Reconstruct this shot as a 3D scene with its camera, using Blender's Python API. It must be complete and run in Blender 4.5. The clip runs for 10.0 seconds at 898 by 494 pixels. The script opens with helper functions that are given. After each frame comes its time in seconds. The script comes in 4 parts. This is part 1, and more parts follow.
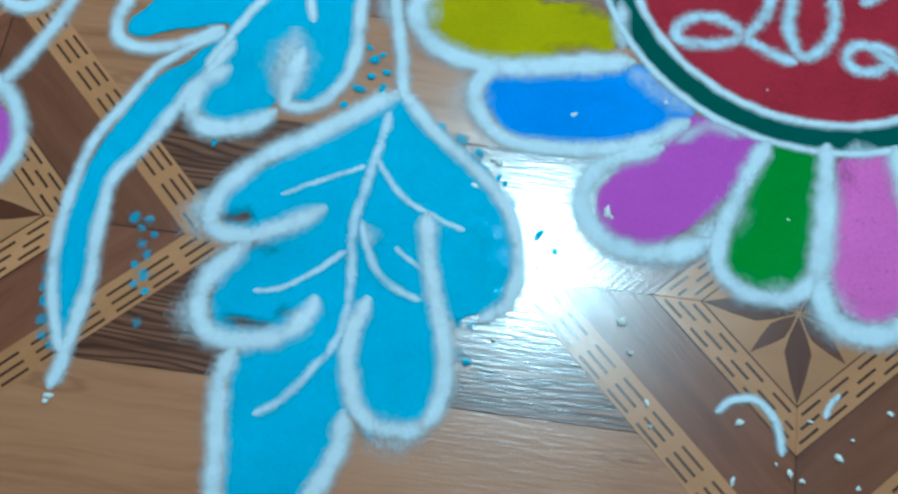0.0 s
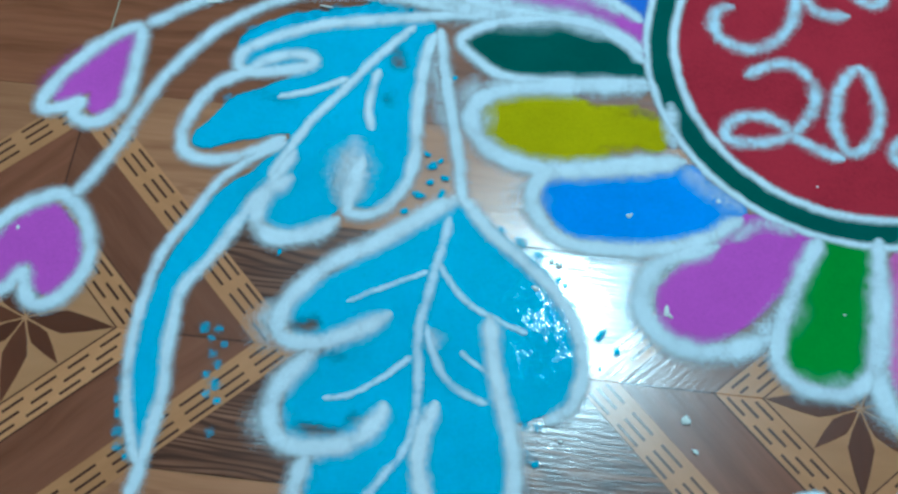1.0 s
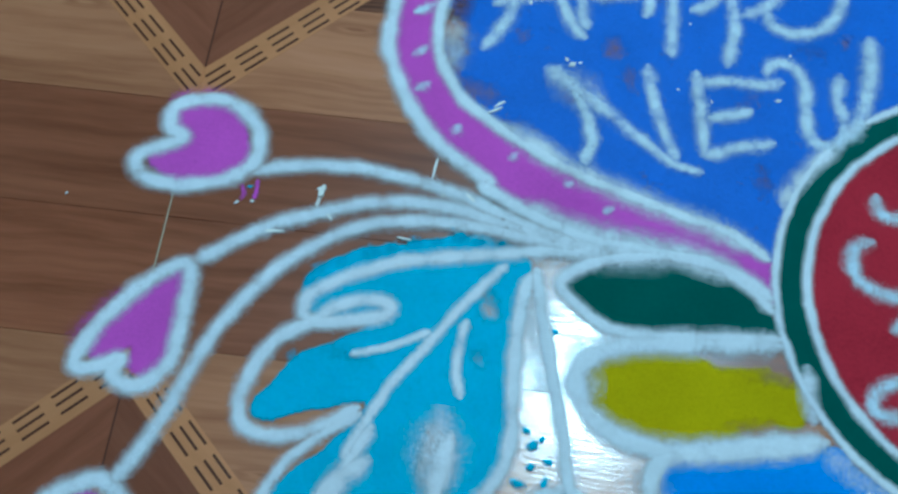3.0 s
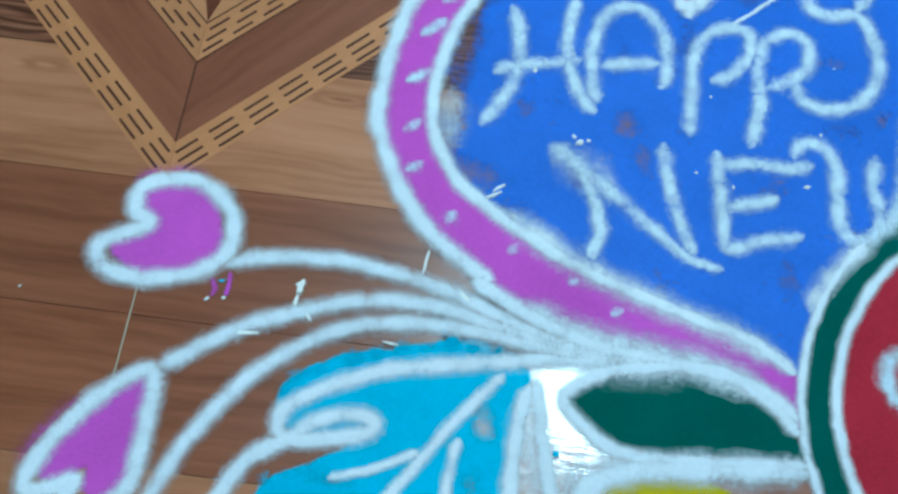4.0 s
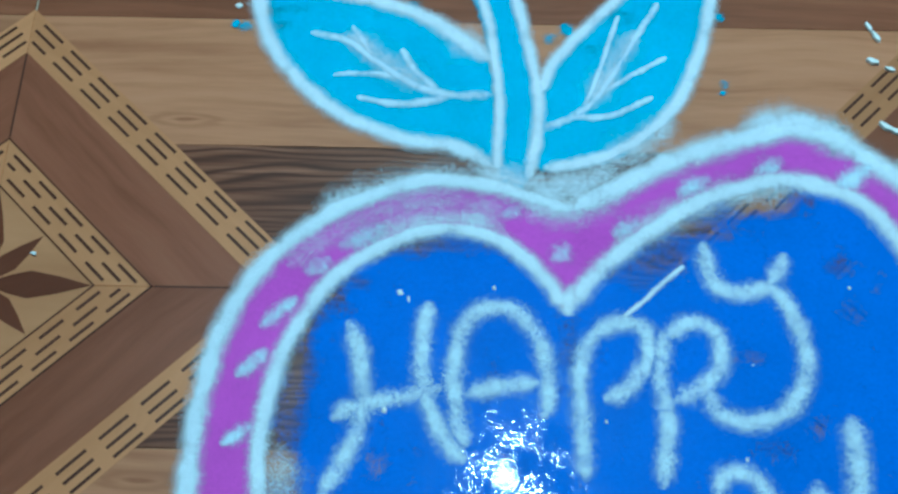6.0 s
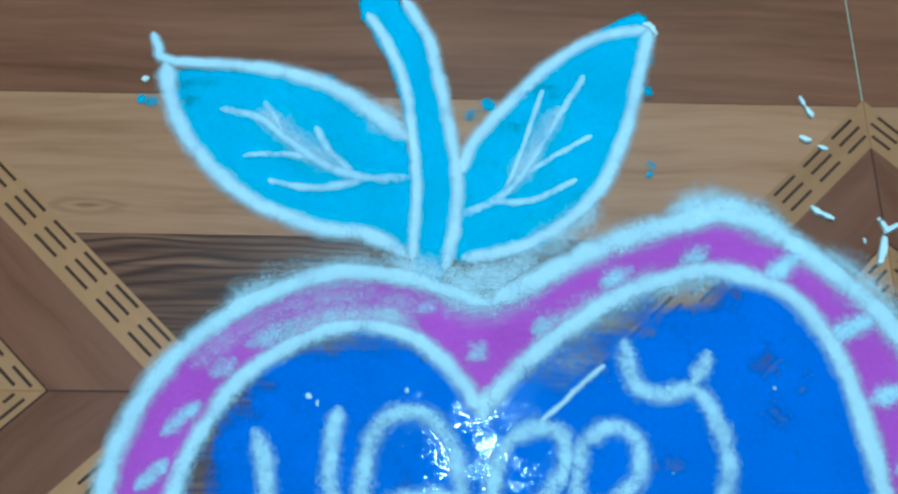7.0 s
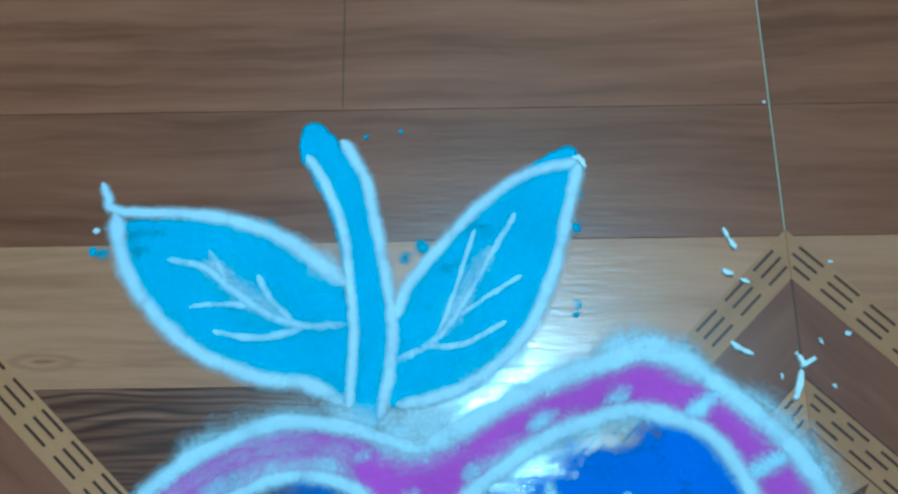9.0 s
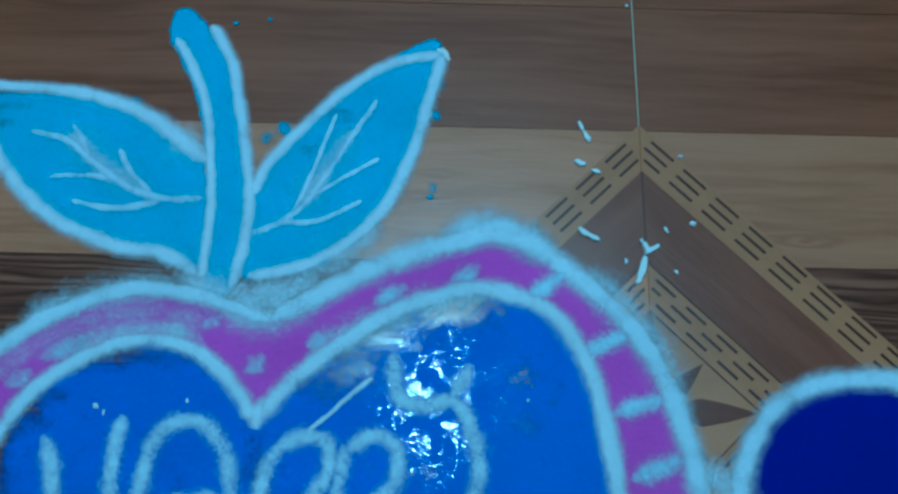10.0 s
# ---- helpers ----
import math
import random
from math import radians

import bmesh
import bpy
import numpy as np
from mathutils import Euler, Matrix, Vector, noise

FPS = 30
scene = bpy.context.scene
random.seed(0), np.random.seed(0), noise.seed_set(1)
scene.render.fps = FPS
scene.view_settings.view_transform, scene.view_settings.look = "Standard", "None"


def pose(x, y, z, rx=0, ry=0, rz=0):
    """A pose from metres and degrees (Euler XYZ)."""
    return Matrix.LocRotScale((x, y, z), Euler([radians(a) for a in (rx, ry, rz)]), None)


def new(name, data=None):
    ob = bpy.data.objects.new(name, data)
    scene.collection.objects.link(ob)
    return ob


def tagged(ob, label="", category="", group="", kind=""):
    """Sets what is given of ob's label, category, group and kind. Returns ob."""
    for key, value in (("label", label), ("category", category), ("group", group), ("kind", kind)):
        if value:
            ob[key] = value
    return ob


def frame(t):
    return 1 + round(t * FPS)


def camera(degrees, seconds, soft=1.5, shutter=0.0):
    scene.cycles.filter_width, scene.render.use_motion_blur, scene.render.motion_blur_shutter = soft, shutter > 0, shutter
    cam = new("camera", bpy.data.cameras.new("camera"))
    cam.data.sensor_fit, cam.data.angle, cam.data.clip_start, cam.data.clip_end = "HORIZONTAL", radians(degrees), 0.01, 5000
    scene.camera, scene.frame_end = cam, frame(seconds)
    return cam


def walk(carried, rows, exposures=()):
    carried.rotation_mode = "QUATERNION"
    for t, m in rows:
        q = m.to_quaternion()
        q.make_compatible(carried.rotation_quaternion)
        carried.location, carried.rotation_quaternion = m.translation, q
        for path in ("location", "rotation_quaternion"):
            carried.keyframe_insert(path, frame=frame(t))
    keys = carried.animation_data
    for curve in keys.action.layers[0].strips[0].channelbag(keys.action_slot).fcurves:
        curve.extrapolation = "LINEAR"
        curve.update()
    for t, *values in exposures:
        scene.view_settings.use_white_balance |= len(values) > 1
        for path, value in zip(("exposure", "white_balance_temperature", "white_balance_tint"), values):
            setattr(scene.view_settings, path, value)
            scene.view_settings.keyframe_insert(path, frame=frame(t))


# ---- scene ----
cam = camera(39.4, 10.0, soft=2.6)
PATH = [
    (0.0, pose(0.3869, -0.9450, 0.8039, 24.24, -1.09, 7.63)),
    (0.5, pose(0.3550, -0.9386, 0.8307, 25.65, -0.15, 7.75)),
    (1.0, pose(0.3473, -0.9311, 0.8339, 27.10, -0.09, 6.69)),
    (1.5, pose(0.3022, -0.8881, 0.8397, 26.79, -1.58, 5.52)),
    (2.0, pose(0.2524, -0.8261, 0.8560, 27.75, -0.31, 4.93)),
    (2.5, pose(0.2419, -0.7483, 0.8300, 26.14, -1.18, 6.23)),
    (2.7, pose(0.2506, -0.7303, 0.8149, 27.20, -0.23, 6.70)),
    (3.8, pose(0.2498, -0.6138, 0.7673, 26.04, -0.68, 8.04)),
    (4.0, pose(0.2480, -0.5827, 0.7597, 25.50, -0.16, 7.85)),
    (4.5, pose(0.2496, -0.5049, 0.6952, 24.62, -1.78, 6.32)),
    (5.0, pose(0.2497, -0.4220, 0.6812, 25.72, -0.75, 2.88)),
    (5.5, pose(0.2605, -0.3694, 0.6803, 27.46, -0.29, 1.41)),
    (6.0, pose(0.2710, -0.3244, 0.6743, 27.69, -0.96, 0.59)),
    (6.2, pose(0.2734, -0.3095, 0.6737, 27.54, -0.87, -0.14)),
    (7.3, pose(0.3188, -0.2012, 0.6959, 22.47, -2.35, 0.52)),
    (7.5, pose(0.3258, -0.1815, 0.7050, 19.94, -2.25, 1.45)),
    (8.0, pose(0.3453, -0.1513, 0.7389, 19.10, -1.88, 1.30)),
    (8.5, pose(0.3496, -0.1111, 0.7716, 19.71, -1.36, -0.18)),
    (9.0, pose(0.3713, -0.1213, 0.7792, 22.09, 0.19, -0.81)),
    (9.5, pose(0.3982, -0.1479, 0.7803, 22.35, -0.46, -0.74)),
    (10.0, pose(0.4426, -0.2091, 0.7648, 22.61, -2.10, 0.35)),
]
EXPOSURES = [(0.0, 0.32, 5900, -1), (1.0, 0.27, 5900, -1), (1.5, -0.08, 5850, 1), (2.5, -0.11, 5750, 2), (4.0, 0.38, 6250, 6), (5.0, 0.35, 6400, 9), (5.5, 0.23, 5950, 0), (6.0, 0.2, 5500, -7), (7.5, 0.18, 5150, -11), (9.0, 0.03, 4650, -16), (9.5, -0.68, 4250, -18), (10.0, -0.58, 4250, -19)]
walk(cam, PATH, EXPOSURES)

# ---- light: one cool ceiling lamp, and the dim sky colour of a closed room ----
world = bpy.data.worlds.new("room_air")
scene.world = world
world.use_nodes = True
world.node_tree.nodes["Background"].inputs[0].default_value = (0.75, 0.9, 1.0, 1)
world.node_tree.nodes["Background"].inputs[1].default_value = 0.0
LAMP = (0.53, 0.87, 3.2)
LAMP_POWER = 730.0
LAMP_COLOUR = (0.63, 0.96, 1.16)


# ---- materials ----
def material(name):
    m = bpy.data.materials.new(name)
    m.use_nodes = True
    t = m.node_tree
    return m, t.nodes, t.links, t.nodes["Principled BSDF"]


def ramp(nodes, stops):
    r = nodes.new("ShaderNodeValToRGB")
    r.color_ramp.elements[0].position, r.color_ramp.elements[0].color = stops[0][0], (*stops[0][1], 1)
    r.color_ramp.elements[1].position, r.color_ramp.elements[1].color = stops[-1][0], (*stops[-1][1], 1)
    for p, c in stops[1:-1]:
        r.color_ramp.elements.new(p).color = (*c, 1)
    return r


def wood(name, dark, mid, light, stretch=14.0, streak=0.5, rough=0.068, tight=0.23, knots=False, lines=0.0):
    """Glazed wood-print tile: long grain, knots and broad bands along the piece's own x."""
    m, n, l, b = material(name)
    co = n.new("ShaderNodeTexCoord")
    info = n.new("ShaderNodeObjectInfo")
    off = n.new("ShaderNodeVectorMath"); off.operation = "MULTIPLY_ADD"
    comb = n.new("ShaderNodeCombineXYZ")
    for i in range(3):
        l.new(info.outputs["Random"], comb.inputs[i])
    off.inputs[1].default_value = (7.0, 3.0, 11.0)
    l.new(comb.outputs[0], off.inputs[0]); l.new(co.outputs["Object"], off.inputs[2])
    sc = n.new("ShaderNodeMapping"); sc.inputs["Scale"].default_value = (1.0, stretch, 1.0)
    l.new(off.outputs[0], sc.inputs[0])
    warp = n.new("ShaderNodeTexNoise"); warp.inputs["Scale"].default_value = 5.0; warp.inputs["Detail"].default_value = 3
    l.new(off.outputs[0], warp.inputs["Vector"])
    add = n.new("ShaderNodeVectorMath"); add.operation = "MULTIPLY_ADD"
    add.inputs[1].default_value = (0.0, 0.4, 0.0)
    l.new(warp.outputs["Color"], add.inputs[0]); l.new(sc.outputs[0], add.inputs[2])
    g = n.new("ShaderNodeTexNoise"); g.inputs["Scale"].default_value = 9.0; g.inputs["Detail"].default_value = 8; g.inputs["Roughness"].default_value = 0.62
    l.new(add.outputs[0], g.inputs["Vector"])
    broad = n.new("ShaderNodeTexNoise"); broad.inputs["Scale"].default_value = 2.2; broad.inputs["Detail"].default_value = 3
    l.new(add.outputs[0], broad.inputs["Vector"])
    mix = n.new("ShaderNodeMix"); mix.inputs[0].default_value = streak
    l.new(broad.outputs["Fac"], mix.inputs[2]); l.new(g.outputs["Fac"], mix.inputs[3])
    r = ramp(n, [(0.51 - tight, dark), (0.52, mid), (0.52 + tight * 0.95, light)])
    l.new(mix.outputs[0], r.inputs[0])
    hv = n.new("ShaderNodeHueSaturation")
    mp = n.new("ShaderNodeMapRange"); mp.inputs[3].default_value = 0.86; mp.inputs[4].default_value = 1.14
    l.new(info.outputs["Random"], mp.inputs[0]); l.new(mp.outputs[0], hv.inputs["Value"]); l.new(r.outputs[0], hv.inputs["Color"])
    tint = hv.outputs[0]
    def calc(op, *args):
        k = n.new("ShaderNodeMath"); k.operation = op
        for i, v in enumerate(args):
            if isinstance(v, (int, float)):
                k.inputs[i].default_value = v
            else:
                l.new(v, k.inputs[i])
        return k.outputs[0]
    def stained(share):
        k = n.new("ShaderNodeMix"); k.data_type = "RGBA"
        l.new(share, k.inputs["Factor"]); l.new(tint, k.inputs[6]); k.inputs[7].default_value = (*dark, 1)
        return k.outputs[2]
    place = n.new("ShaderNodeSeparateXYZ"); l.new(co.outputs["Object"], place.inputs[0])
    if lines:
        # dark year lines that wander along the plank and come and go
        sway = n.new("ShaderNodeMapping"); sway.inputs["Scale"].default_value = (4.5, 22.0, 1.0)
        l.new(off.outputs[0], sway.inputs[0])
        wander = n.new("ShaderNodeTexNoise"); wander.inputs["Scale"].default_value = 1.0; wander.inputs["Detail"].default_value = 2
        l.new(sway.outputs[0], wander.inputs["Vector"])
        turn = calc("MULTIPLY", calc("MULTIPLY_ADD", wander.outputs["Fac"], 0.060, place.outputs[1]), 2 * math.pi / 0.0056)
        year = calc("POWER", calc("MULTIPLY_ADD", calc("SINE", turn), 0.5, 0.5), 1.8)
        fadein = n.new("ShaderNodeMapRange"); fadein.inputs[1].default_value = 0.32; fadein.inputs[2].default_value = 0.50
        l.new(broad.outputs["Fac"], fadein.inputs[0])
        tint = stained(calc("MULTIPLY", calc("MULTIPLY", year, fadein.outputs[0]), lines))
    if knots:
        # a small streaked knot printed near each end of the plank
        kx = calc("DIVIDE", calc("SUBTRACT", calc("ABSOLUTE", place.outputs[0]), 0.192), 0.030)
        ky = calc("DIVIDE", calc("ADD", place.outputs[1], 0.031), 0.0075)
        far = calc("SQRT", calc("ADD", calc("MULTIPLY", kx, kx), calc("MULTIPLY", ky, ky)))
        rings = calc("MULTIPLY_ADD", calc("SINE", calc("MULTIPLY_ADD", g.outputs["Fac"], 16.0, calc("MULTIPLY", far, 9.0))), 0.5, 0.5)
        near = n.new("ShaderNodeMapRange"); near.inputs[1].default_value = 1.1; near.inputs[2].default_value = 0.2
        l.new(far, near.inputs[0])
        tint = stained(calc("MULTIPLY", calc("MULTIPLY", near.outputs[0], rings), 0.75))
    l.new(tint, b.inputs["Base Color"])
    rr = n.new("ShaderNodeMapRange"); rr.inputs[3].default_value = rough - 0.03; rr.inputs[4].default_value = rough + 0.05
    l.new(g.outputs["Fac"], rr.inputs[0]); l.new(rr.outputs[0], b.inputs["Coat Roughness"])
    b.inputs["Roughness"].default_value = 0.235
    b.inputs["Specular IOR Level"].default_value = 0.38
    b.inputs["Coat Weight"].default_value = 0.6
    b.inputs["Coat IOR"].default_value = 1.38
    bump = n.new("ShaderNodeBump"); bump.inputs["Strength"].default_value = 0.35; bump.inputs["Distance"].default_value = 0.0004
    rip = n.new("ShaderNodeMapping"); rip.inputs["Scale"].default_value = (45.0, 380.0, 1.0)
    l.new(off.outputs[0], rip.inputs[0])
    ripple = n.new("ShaderNodeTexNoise"); ripple.inputs["Scale"].default_value = 1.0; ripple.inputs["Detail"].default_value = 2
    l.new(rip.outputs[0], ripple.inputs["Vector"])
    pit = n.new("ShaderNodeTexNoise"); pit.inputs["Scale"].default_value = 520.0; pit.inputs["Detail"].default_value = 1
    l.new(off.outputs[0], pit.inputs["Vector"])
    relief = n.new("ShaderNodeMix"); relief.inputs[0].default_value = 0.22
    l.new(ripple.outputs["Fac"], relief.inputs[2]); l.new(pit.outputs["Fac"], relief.inputs[3])
    l.new(relief.outputs[0], bump.inputs["Height"]); l.new(bump.outputs[0], b.inputs["Normal"]); l.new(bump.outputs[0], b.inputs["Coat Normal"])
    return m


M_TAN = wood("light_oak_print", (0.278, 0.091, 0.038), (0.488, 0.187, 0.088), (0.572, 0.235, 0.119), knots=True)
M_BROWN = wood("walnut_print", (0.147, 0.038, 0.014), (0.285, 0.086, 0.039), (0.389, 0.130, 0.061))
M_GRAIN = wood("dark_grain_print", (0.069, 0.020, 0.010), (0.223, 0.075, 0.037), (0.355, 0.137, 0.074), stretch=30, streak=0.6, tight=0.15, lines=0.95)
M_FRAME = wood("mitred_frame_print", (0.147, 0.038, 0.015), (0.259, 0.078, 0.038), (0.320, 0.109, 0.055), stretch=9)
M_BAND = wood("maple_band_print", (0.443, 0.163, 0.063), (0.589, 0.231, 0.096), (0.688, 0.281, 0.125), stretch=6)
M_DASH = wood("wenge_inlay_print", (0.065, 0.019, 0.011), (0.093, 0.032, 0.017), (0.140, 0.050, 0.024), stretch=6)
M_STAR = wood("star_print", (0.098, 0.023, 0.010), (0.138, 0.036, 0.016), (0.184, 0.053, 0.025), stretch=5)
M_FIELD = wood("star_field_print", (0.420, 0.155, 0.063), (0.559, 0.226, 0.096), (0.658, 0.275, 0.125), stretch=5)


def plain(name, colour, rough=0.8, bump=0.0):
    m, n, l, b = material(name)
    co = n.new("ShaderNodeTexCoord")
    t = n.new("ShaderNodeTexNoise"); t.inputs["Scale"].default_value = 14.0; t.inputs["Detail"].default_value = 6
    l.new(co.outputs["Object"], t.inputs["Vector"])
    r = ramp(n, [(0.3, tuple(c * 0.9 for c in colour)), (0.7, tuple(min(1, c * 1.06) for c in colour))])
    l.new(t.outputs["Fac"], r.inputs[0]); l.new(r.outputs[0], b.inputs["Base Color"])
    b.inputs["Roughness"].default_value = rough
    return m


M_GROUT = plain("grout", (0.45, 0.34, 0.22), 0.8)
M_WALL = plain("wall_paint", (0.46, 0.46, 0.44), 0.9)
# assumed colour for unseen walls, kept dark to dim the glaze's reflections
M_WALL_DARK = plain("unseen_dark_wall", (0.14, 0.12, 0.09), 0.9)


# ---- building helpers ----
def mesh_of(name, bm, mat):
    me = bpy.data.meshes.new(name)
    bm.to_mesh(me)
    bm.free()
    me.materials.append(mat)
    return me


def part(name, data, parent, m=None, label=""):
    ob = new(name, data)
    ob.parent = parent
    if m is not None:
        ob.matrix_basis = m
    if label:
        ob["label"] = label
    return ob


def slab(points, z0, z1):
    """A flat piece over a polygon in the plane, from z0 to z1, its upper edge a little broken."""
    bm = bmesh.new()
    cx = sum(p[0] for p in points) / len(points)
    cy = sum(p[1] for p in points) / len(points)
    e = min(0.0006, (z1 - z0) * 0.4)
    def inset(p, d):
        r = math.hypot(p[0] - cx, p[1] - cy) or 1.0
        return (p[0] - (p[0] - cx) / r * d, p[1] - (p[1] - cy) / r * d)
    low = [bm.verts.new((x, y, z0)) for x, y in points]
    mid = [bm.verts.new((x, y, z1 - e)) for x, y in points]
    top = [bm.verts.new((*inset(p, e), z1)) for p in points]
    for a, b in ((low, mid), (mid, top)):
        for i in range(len(points)):
            j = (i + 1) % len(points)
            bm.faces.new((a[i], a[j], b[j], b[i]))
    bm.faces.new(top)
    return bm


def box(x0, y0, z0, x1, y1, z1):
    bm = bmesh.new()
    bmesh.ops.create_cube(bm, size=1, matrix=Matrix.Translation(((x0 + x1) / 2, (y0 + y1) / 2, (z0 + z1) / 2)) @ Matrix.Diagonal((x1 - x0, y1 - y0, z1 - z0, 1)))
    return bm


# ---- room: walls, ceiling and the lamp ----
X0, X1, Y0, Y1, TOP = -1.8, 2.4, -2.4, 1.8, 3.2
# unseen walls close the room; north and east are darkened to mirror less
tagged(new("wall_north", mesh_of("wall_north", box(X0 - 0.15, Y1, -0.1, X1 + 0.15, Y1 + 0.15, TOP), M_WALL_DARK)), "unseen wall closing the room, dark so the floor reflects less", "wall", kind="structure")
tagged(new("wall_south", mesh_of("wall_south", box(X0 - 0.15, Y0 - 0.15, -0.1, X1 + 0.15, Y0, TOP), M_WALL)), "plain off-white painted wall closing the room", "wall", kind="structure")
tagged(new("wall_west", mesh_of("wall_west", box(X0 - 0.15, Y0, -0.1, X0, Y1, TOP), M_WALL)), "plain off-white painted wall closing the room", "wall", kind="structure")
tagged(new("wall_east", mesh_of("wall_east", box(X1, Y0, -0.1, X1 + 0.15, Y1, TOP), M_WALL_DARK)), "unseen wall closing the room, dark so the floor reflects less", "wall", kind="structure")
tagged(new("ceiling", mesh_of("ceiling", box(X0 - 0.15, Y0 - 0.15, TOP, X1 + 0.15, Y1 + 0.15, TOP + 0.12), M_WALL)), "plain white painted ceiling over the tiled floor", "ceiling", kind="structure")


def ceiling_lamp():
    thing = new("ceiling_light")
    thing.location = LAMP
    m, n, l, b = material("lamp_diffuser")
    b.inputs["Base Color"].default_value = (0.9, 0.9, 0.9, 1)
    b.inputs["Emission Color"].default_value = (*LAMP_COLOUR, 1)
    b.inputs["Emission Strength"].default_value = LAMP_POWER
    bm = bmesh.new()
    bmesh.ops.create_cone(bm, cap_ends=True, segments=48, radius1=0.10, radius2=0.105, depth=0.02, matrix=pose(0, 0, -0.035))
    part("diffuser", mesh_of("diffuser", bm, m), thing, label="glowing round white diffuser")
    bm = bmesh.new()
    bmesh.ops.create_cone(bm, cap_ends=True, segments=48, radius1=0.125, radius2=0.13, depth=0.025, matrix=pose(0, 0, -0.0125))
    part("housing", mesh_of("housing", bm, plain("lamp_housing", (0.8, 0.8, 0.8), 0.4)), thing)
    tagged(thing, "round white ceiling lamp with a glowing diffuser", "ceiling lamp")


ceiling_lamp()

# ---- floor: tiles of 600 mm with plank and star-medallion prints ----
P = 0.60
floor = tagged(new("floor", mesh_of("floor", box(X0, Y0, -0.08, X1, Y1, -0.0012), M_GROUT)), "glossy wood-print floor tiles with star medallions", "floor", kind="structure")


G = 0.0007
K = 0.0002
R_OUT, R_BAND, R_IN, R_STAR = 0.2045, 0.169, 0.1025, 0.068
meshes = {
    "brown": mesh_of("plank_brown", slab([(-0.3 + G, -0.05 + K), (0.3 - G, -0.05 + K), (0.3 - G, 0.05 - K), (-0.3 + G, 0.05 - K)], -0.008, 0.0), M_BROWN),
    "tan": mesh_of("plank_tan", slab([(-0.3 + G, -0.05 + K), (0.3 - G, -0.05 + K), (0.3 - G, 0.05 - K), (-0.3 + G, 0.05 - K)], -0.008, 0.0), M_TAN),
    "grain": mesh_of("plank_grain", slab([(-0.3, -0.05 + K), (0.3, -0.05 + K), (0.3, 0.05 - K), (-0.3, 0.05 - K)], -0.008, 0.0), M_GRAIN),
}


def strip(r0, r1, z0, z1, mat, name):
    """One mitred side of a diamond frame between the half diagonals r0 and r1; it runs along its own x."""
    k = math.sqrt(0.5)
    g = 0.0
    a, b = r0 * k, r1 * k
    return mesh_of(name, slab([(-a + g, a), (a - g, a), (b - g, b), (-b + g, b)], z0, z1), mat)


def dashes(lines, length, pitch, start, shift, name):
    """Dark inlay dashes in three rows along one side of a diamond frame; lines are their distances from the centre."""
    bm = bmesh.new()
    for i, y in enumerate(lines):
        half = y - 0.003
        x = start + shift * i - 7 * pitch
        while x < half:
            a, b = max(x, -half), min(x + length, half)
            if b - a > 0.004:
                w = 0.0010
                v = [bm.verts.new(p) for p in ((a, y - w, 0.0006), (b, y - w, 0.0006), (b, y + w, 0.0006), (a, y + w, 0.0006))]
                u = [bm.verts.new((q.co.x, q.co.y, 0.0001)) for q in v]
                bm.faces.new(v)
                for q in range(4):
                    bm.faces.new((u[q], u[(q + 1) % 4], v[(q + 1) % 4], v[q]))
            x += pitch
    return mesh_of(name, bm, M_DASH)


def rim(r, name, w=0.0009):
    k = math.sqrt(0.5)
    y = r * k
    return mesh_of(name, slab([(-y + w, y - w), (y - w, y - w), (y, y), (-y, y)], 0.0, 0.0007), M_DASH)


def petal(length, width, z, name):
    pts = [(0.002, 0), (length * 0.26, -width * 0.66), (length * 0.44, -width), (length * 0.7, -width * 0.62), (length, 0), (length * 0.7, width * 0.62), (length * 0.44, width), (length * 0.26, width * 0.66)]
    return mesh_of(name, slab(pts, 0.0, z), M_STAR)


def mitre():
    """The dark joint where two frame sides meet; it runs along its own x."""
    return mesh_of("mitre_line", slab([(R_IN + 0.001, -0.0006), (R_BAND - 0.001, -0.0006), (R_BAND - 0.001, 0.0006), (R_IN + 0.001, 0.0006)], -0.001, 0.0004), M_DASH)


MITRE = mitre()
JOINT = mesh_of("plank_joint", slab([(-0.0004, -0.049), (0.0004, -0.049), (0.0004, 0.049), (-0.0004, 0.049)], -0.002, 0.0002), M_DASH)
SIDE = {
    "outer_band": strip(R_BAND, R_OUT, -0.002, 0.0003, M_BAND, "outer_band"),
    "frame_side": strip(R_IN, R_BAND, -0.002, 0.0002, M_FRAME, "frame_side"),
    "inner_band": strip(R_STAR, R_IN, -0.002, 0.0003, M_BAND, "inner_band"),
    "outer_dashes": dashes((0.1270, 0.1341, 0.1409), 0.0205, 0.0295, -0.0124, 0.0003, "outer_dashes"),
    "inner_dashes": dashes((0.0537, 0.0606, 0.0670), 0.0172, 0.0266, -0.0213, 0.0074, "inner_dashes"),
    "rim_line": rim(R_STAR, "rim_line"),
    "rim_line_outer": rim(R_IN, "rim_line_outer"),
}
LONG = petal(0.066, 0.0092, 0.0006, "long_petal")
SHORT = petal(0.046, 0.0066, 0.0005, "short_petal")
FIELD = mesh_of("star_field", slab([(R_STAR, 0), (0, R_STAR), (-R_STAR, 0), (0, -R_STAR)], -0.002, 0.0001), M_FIELD)

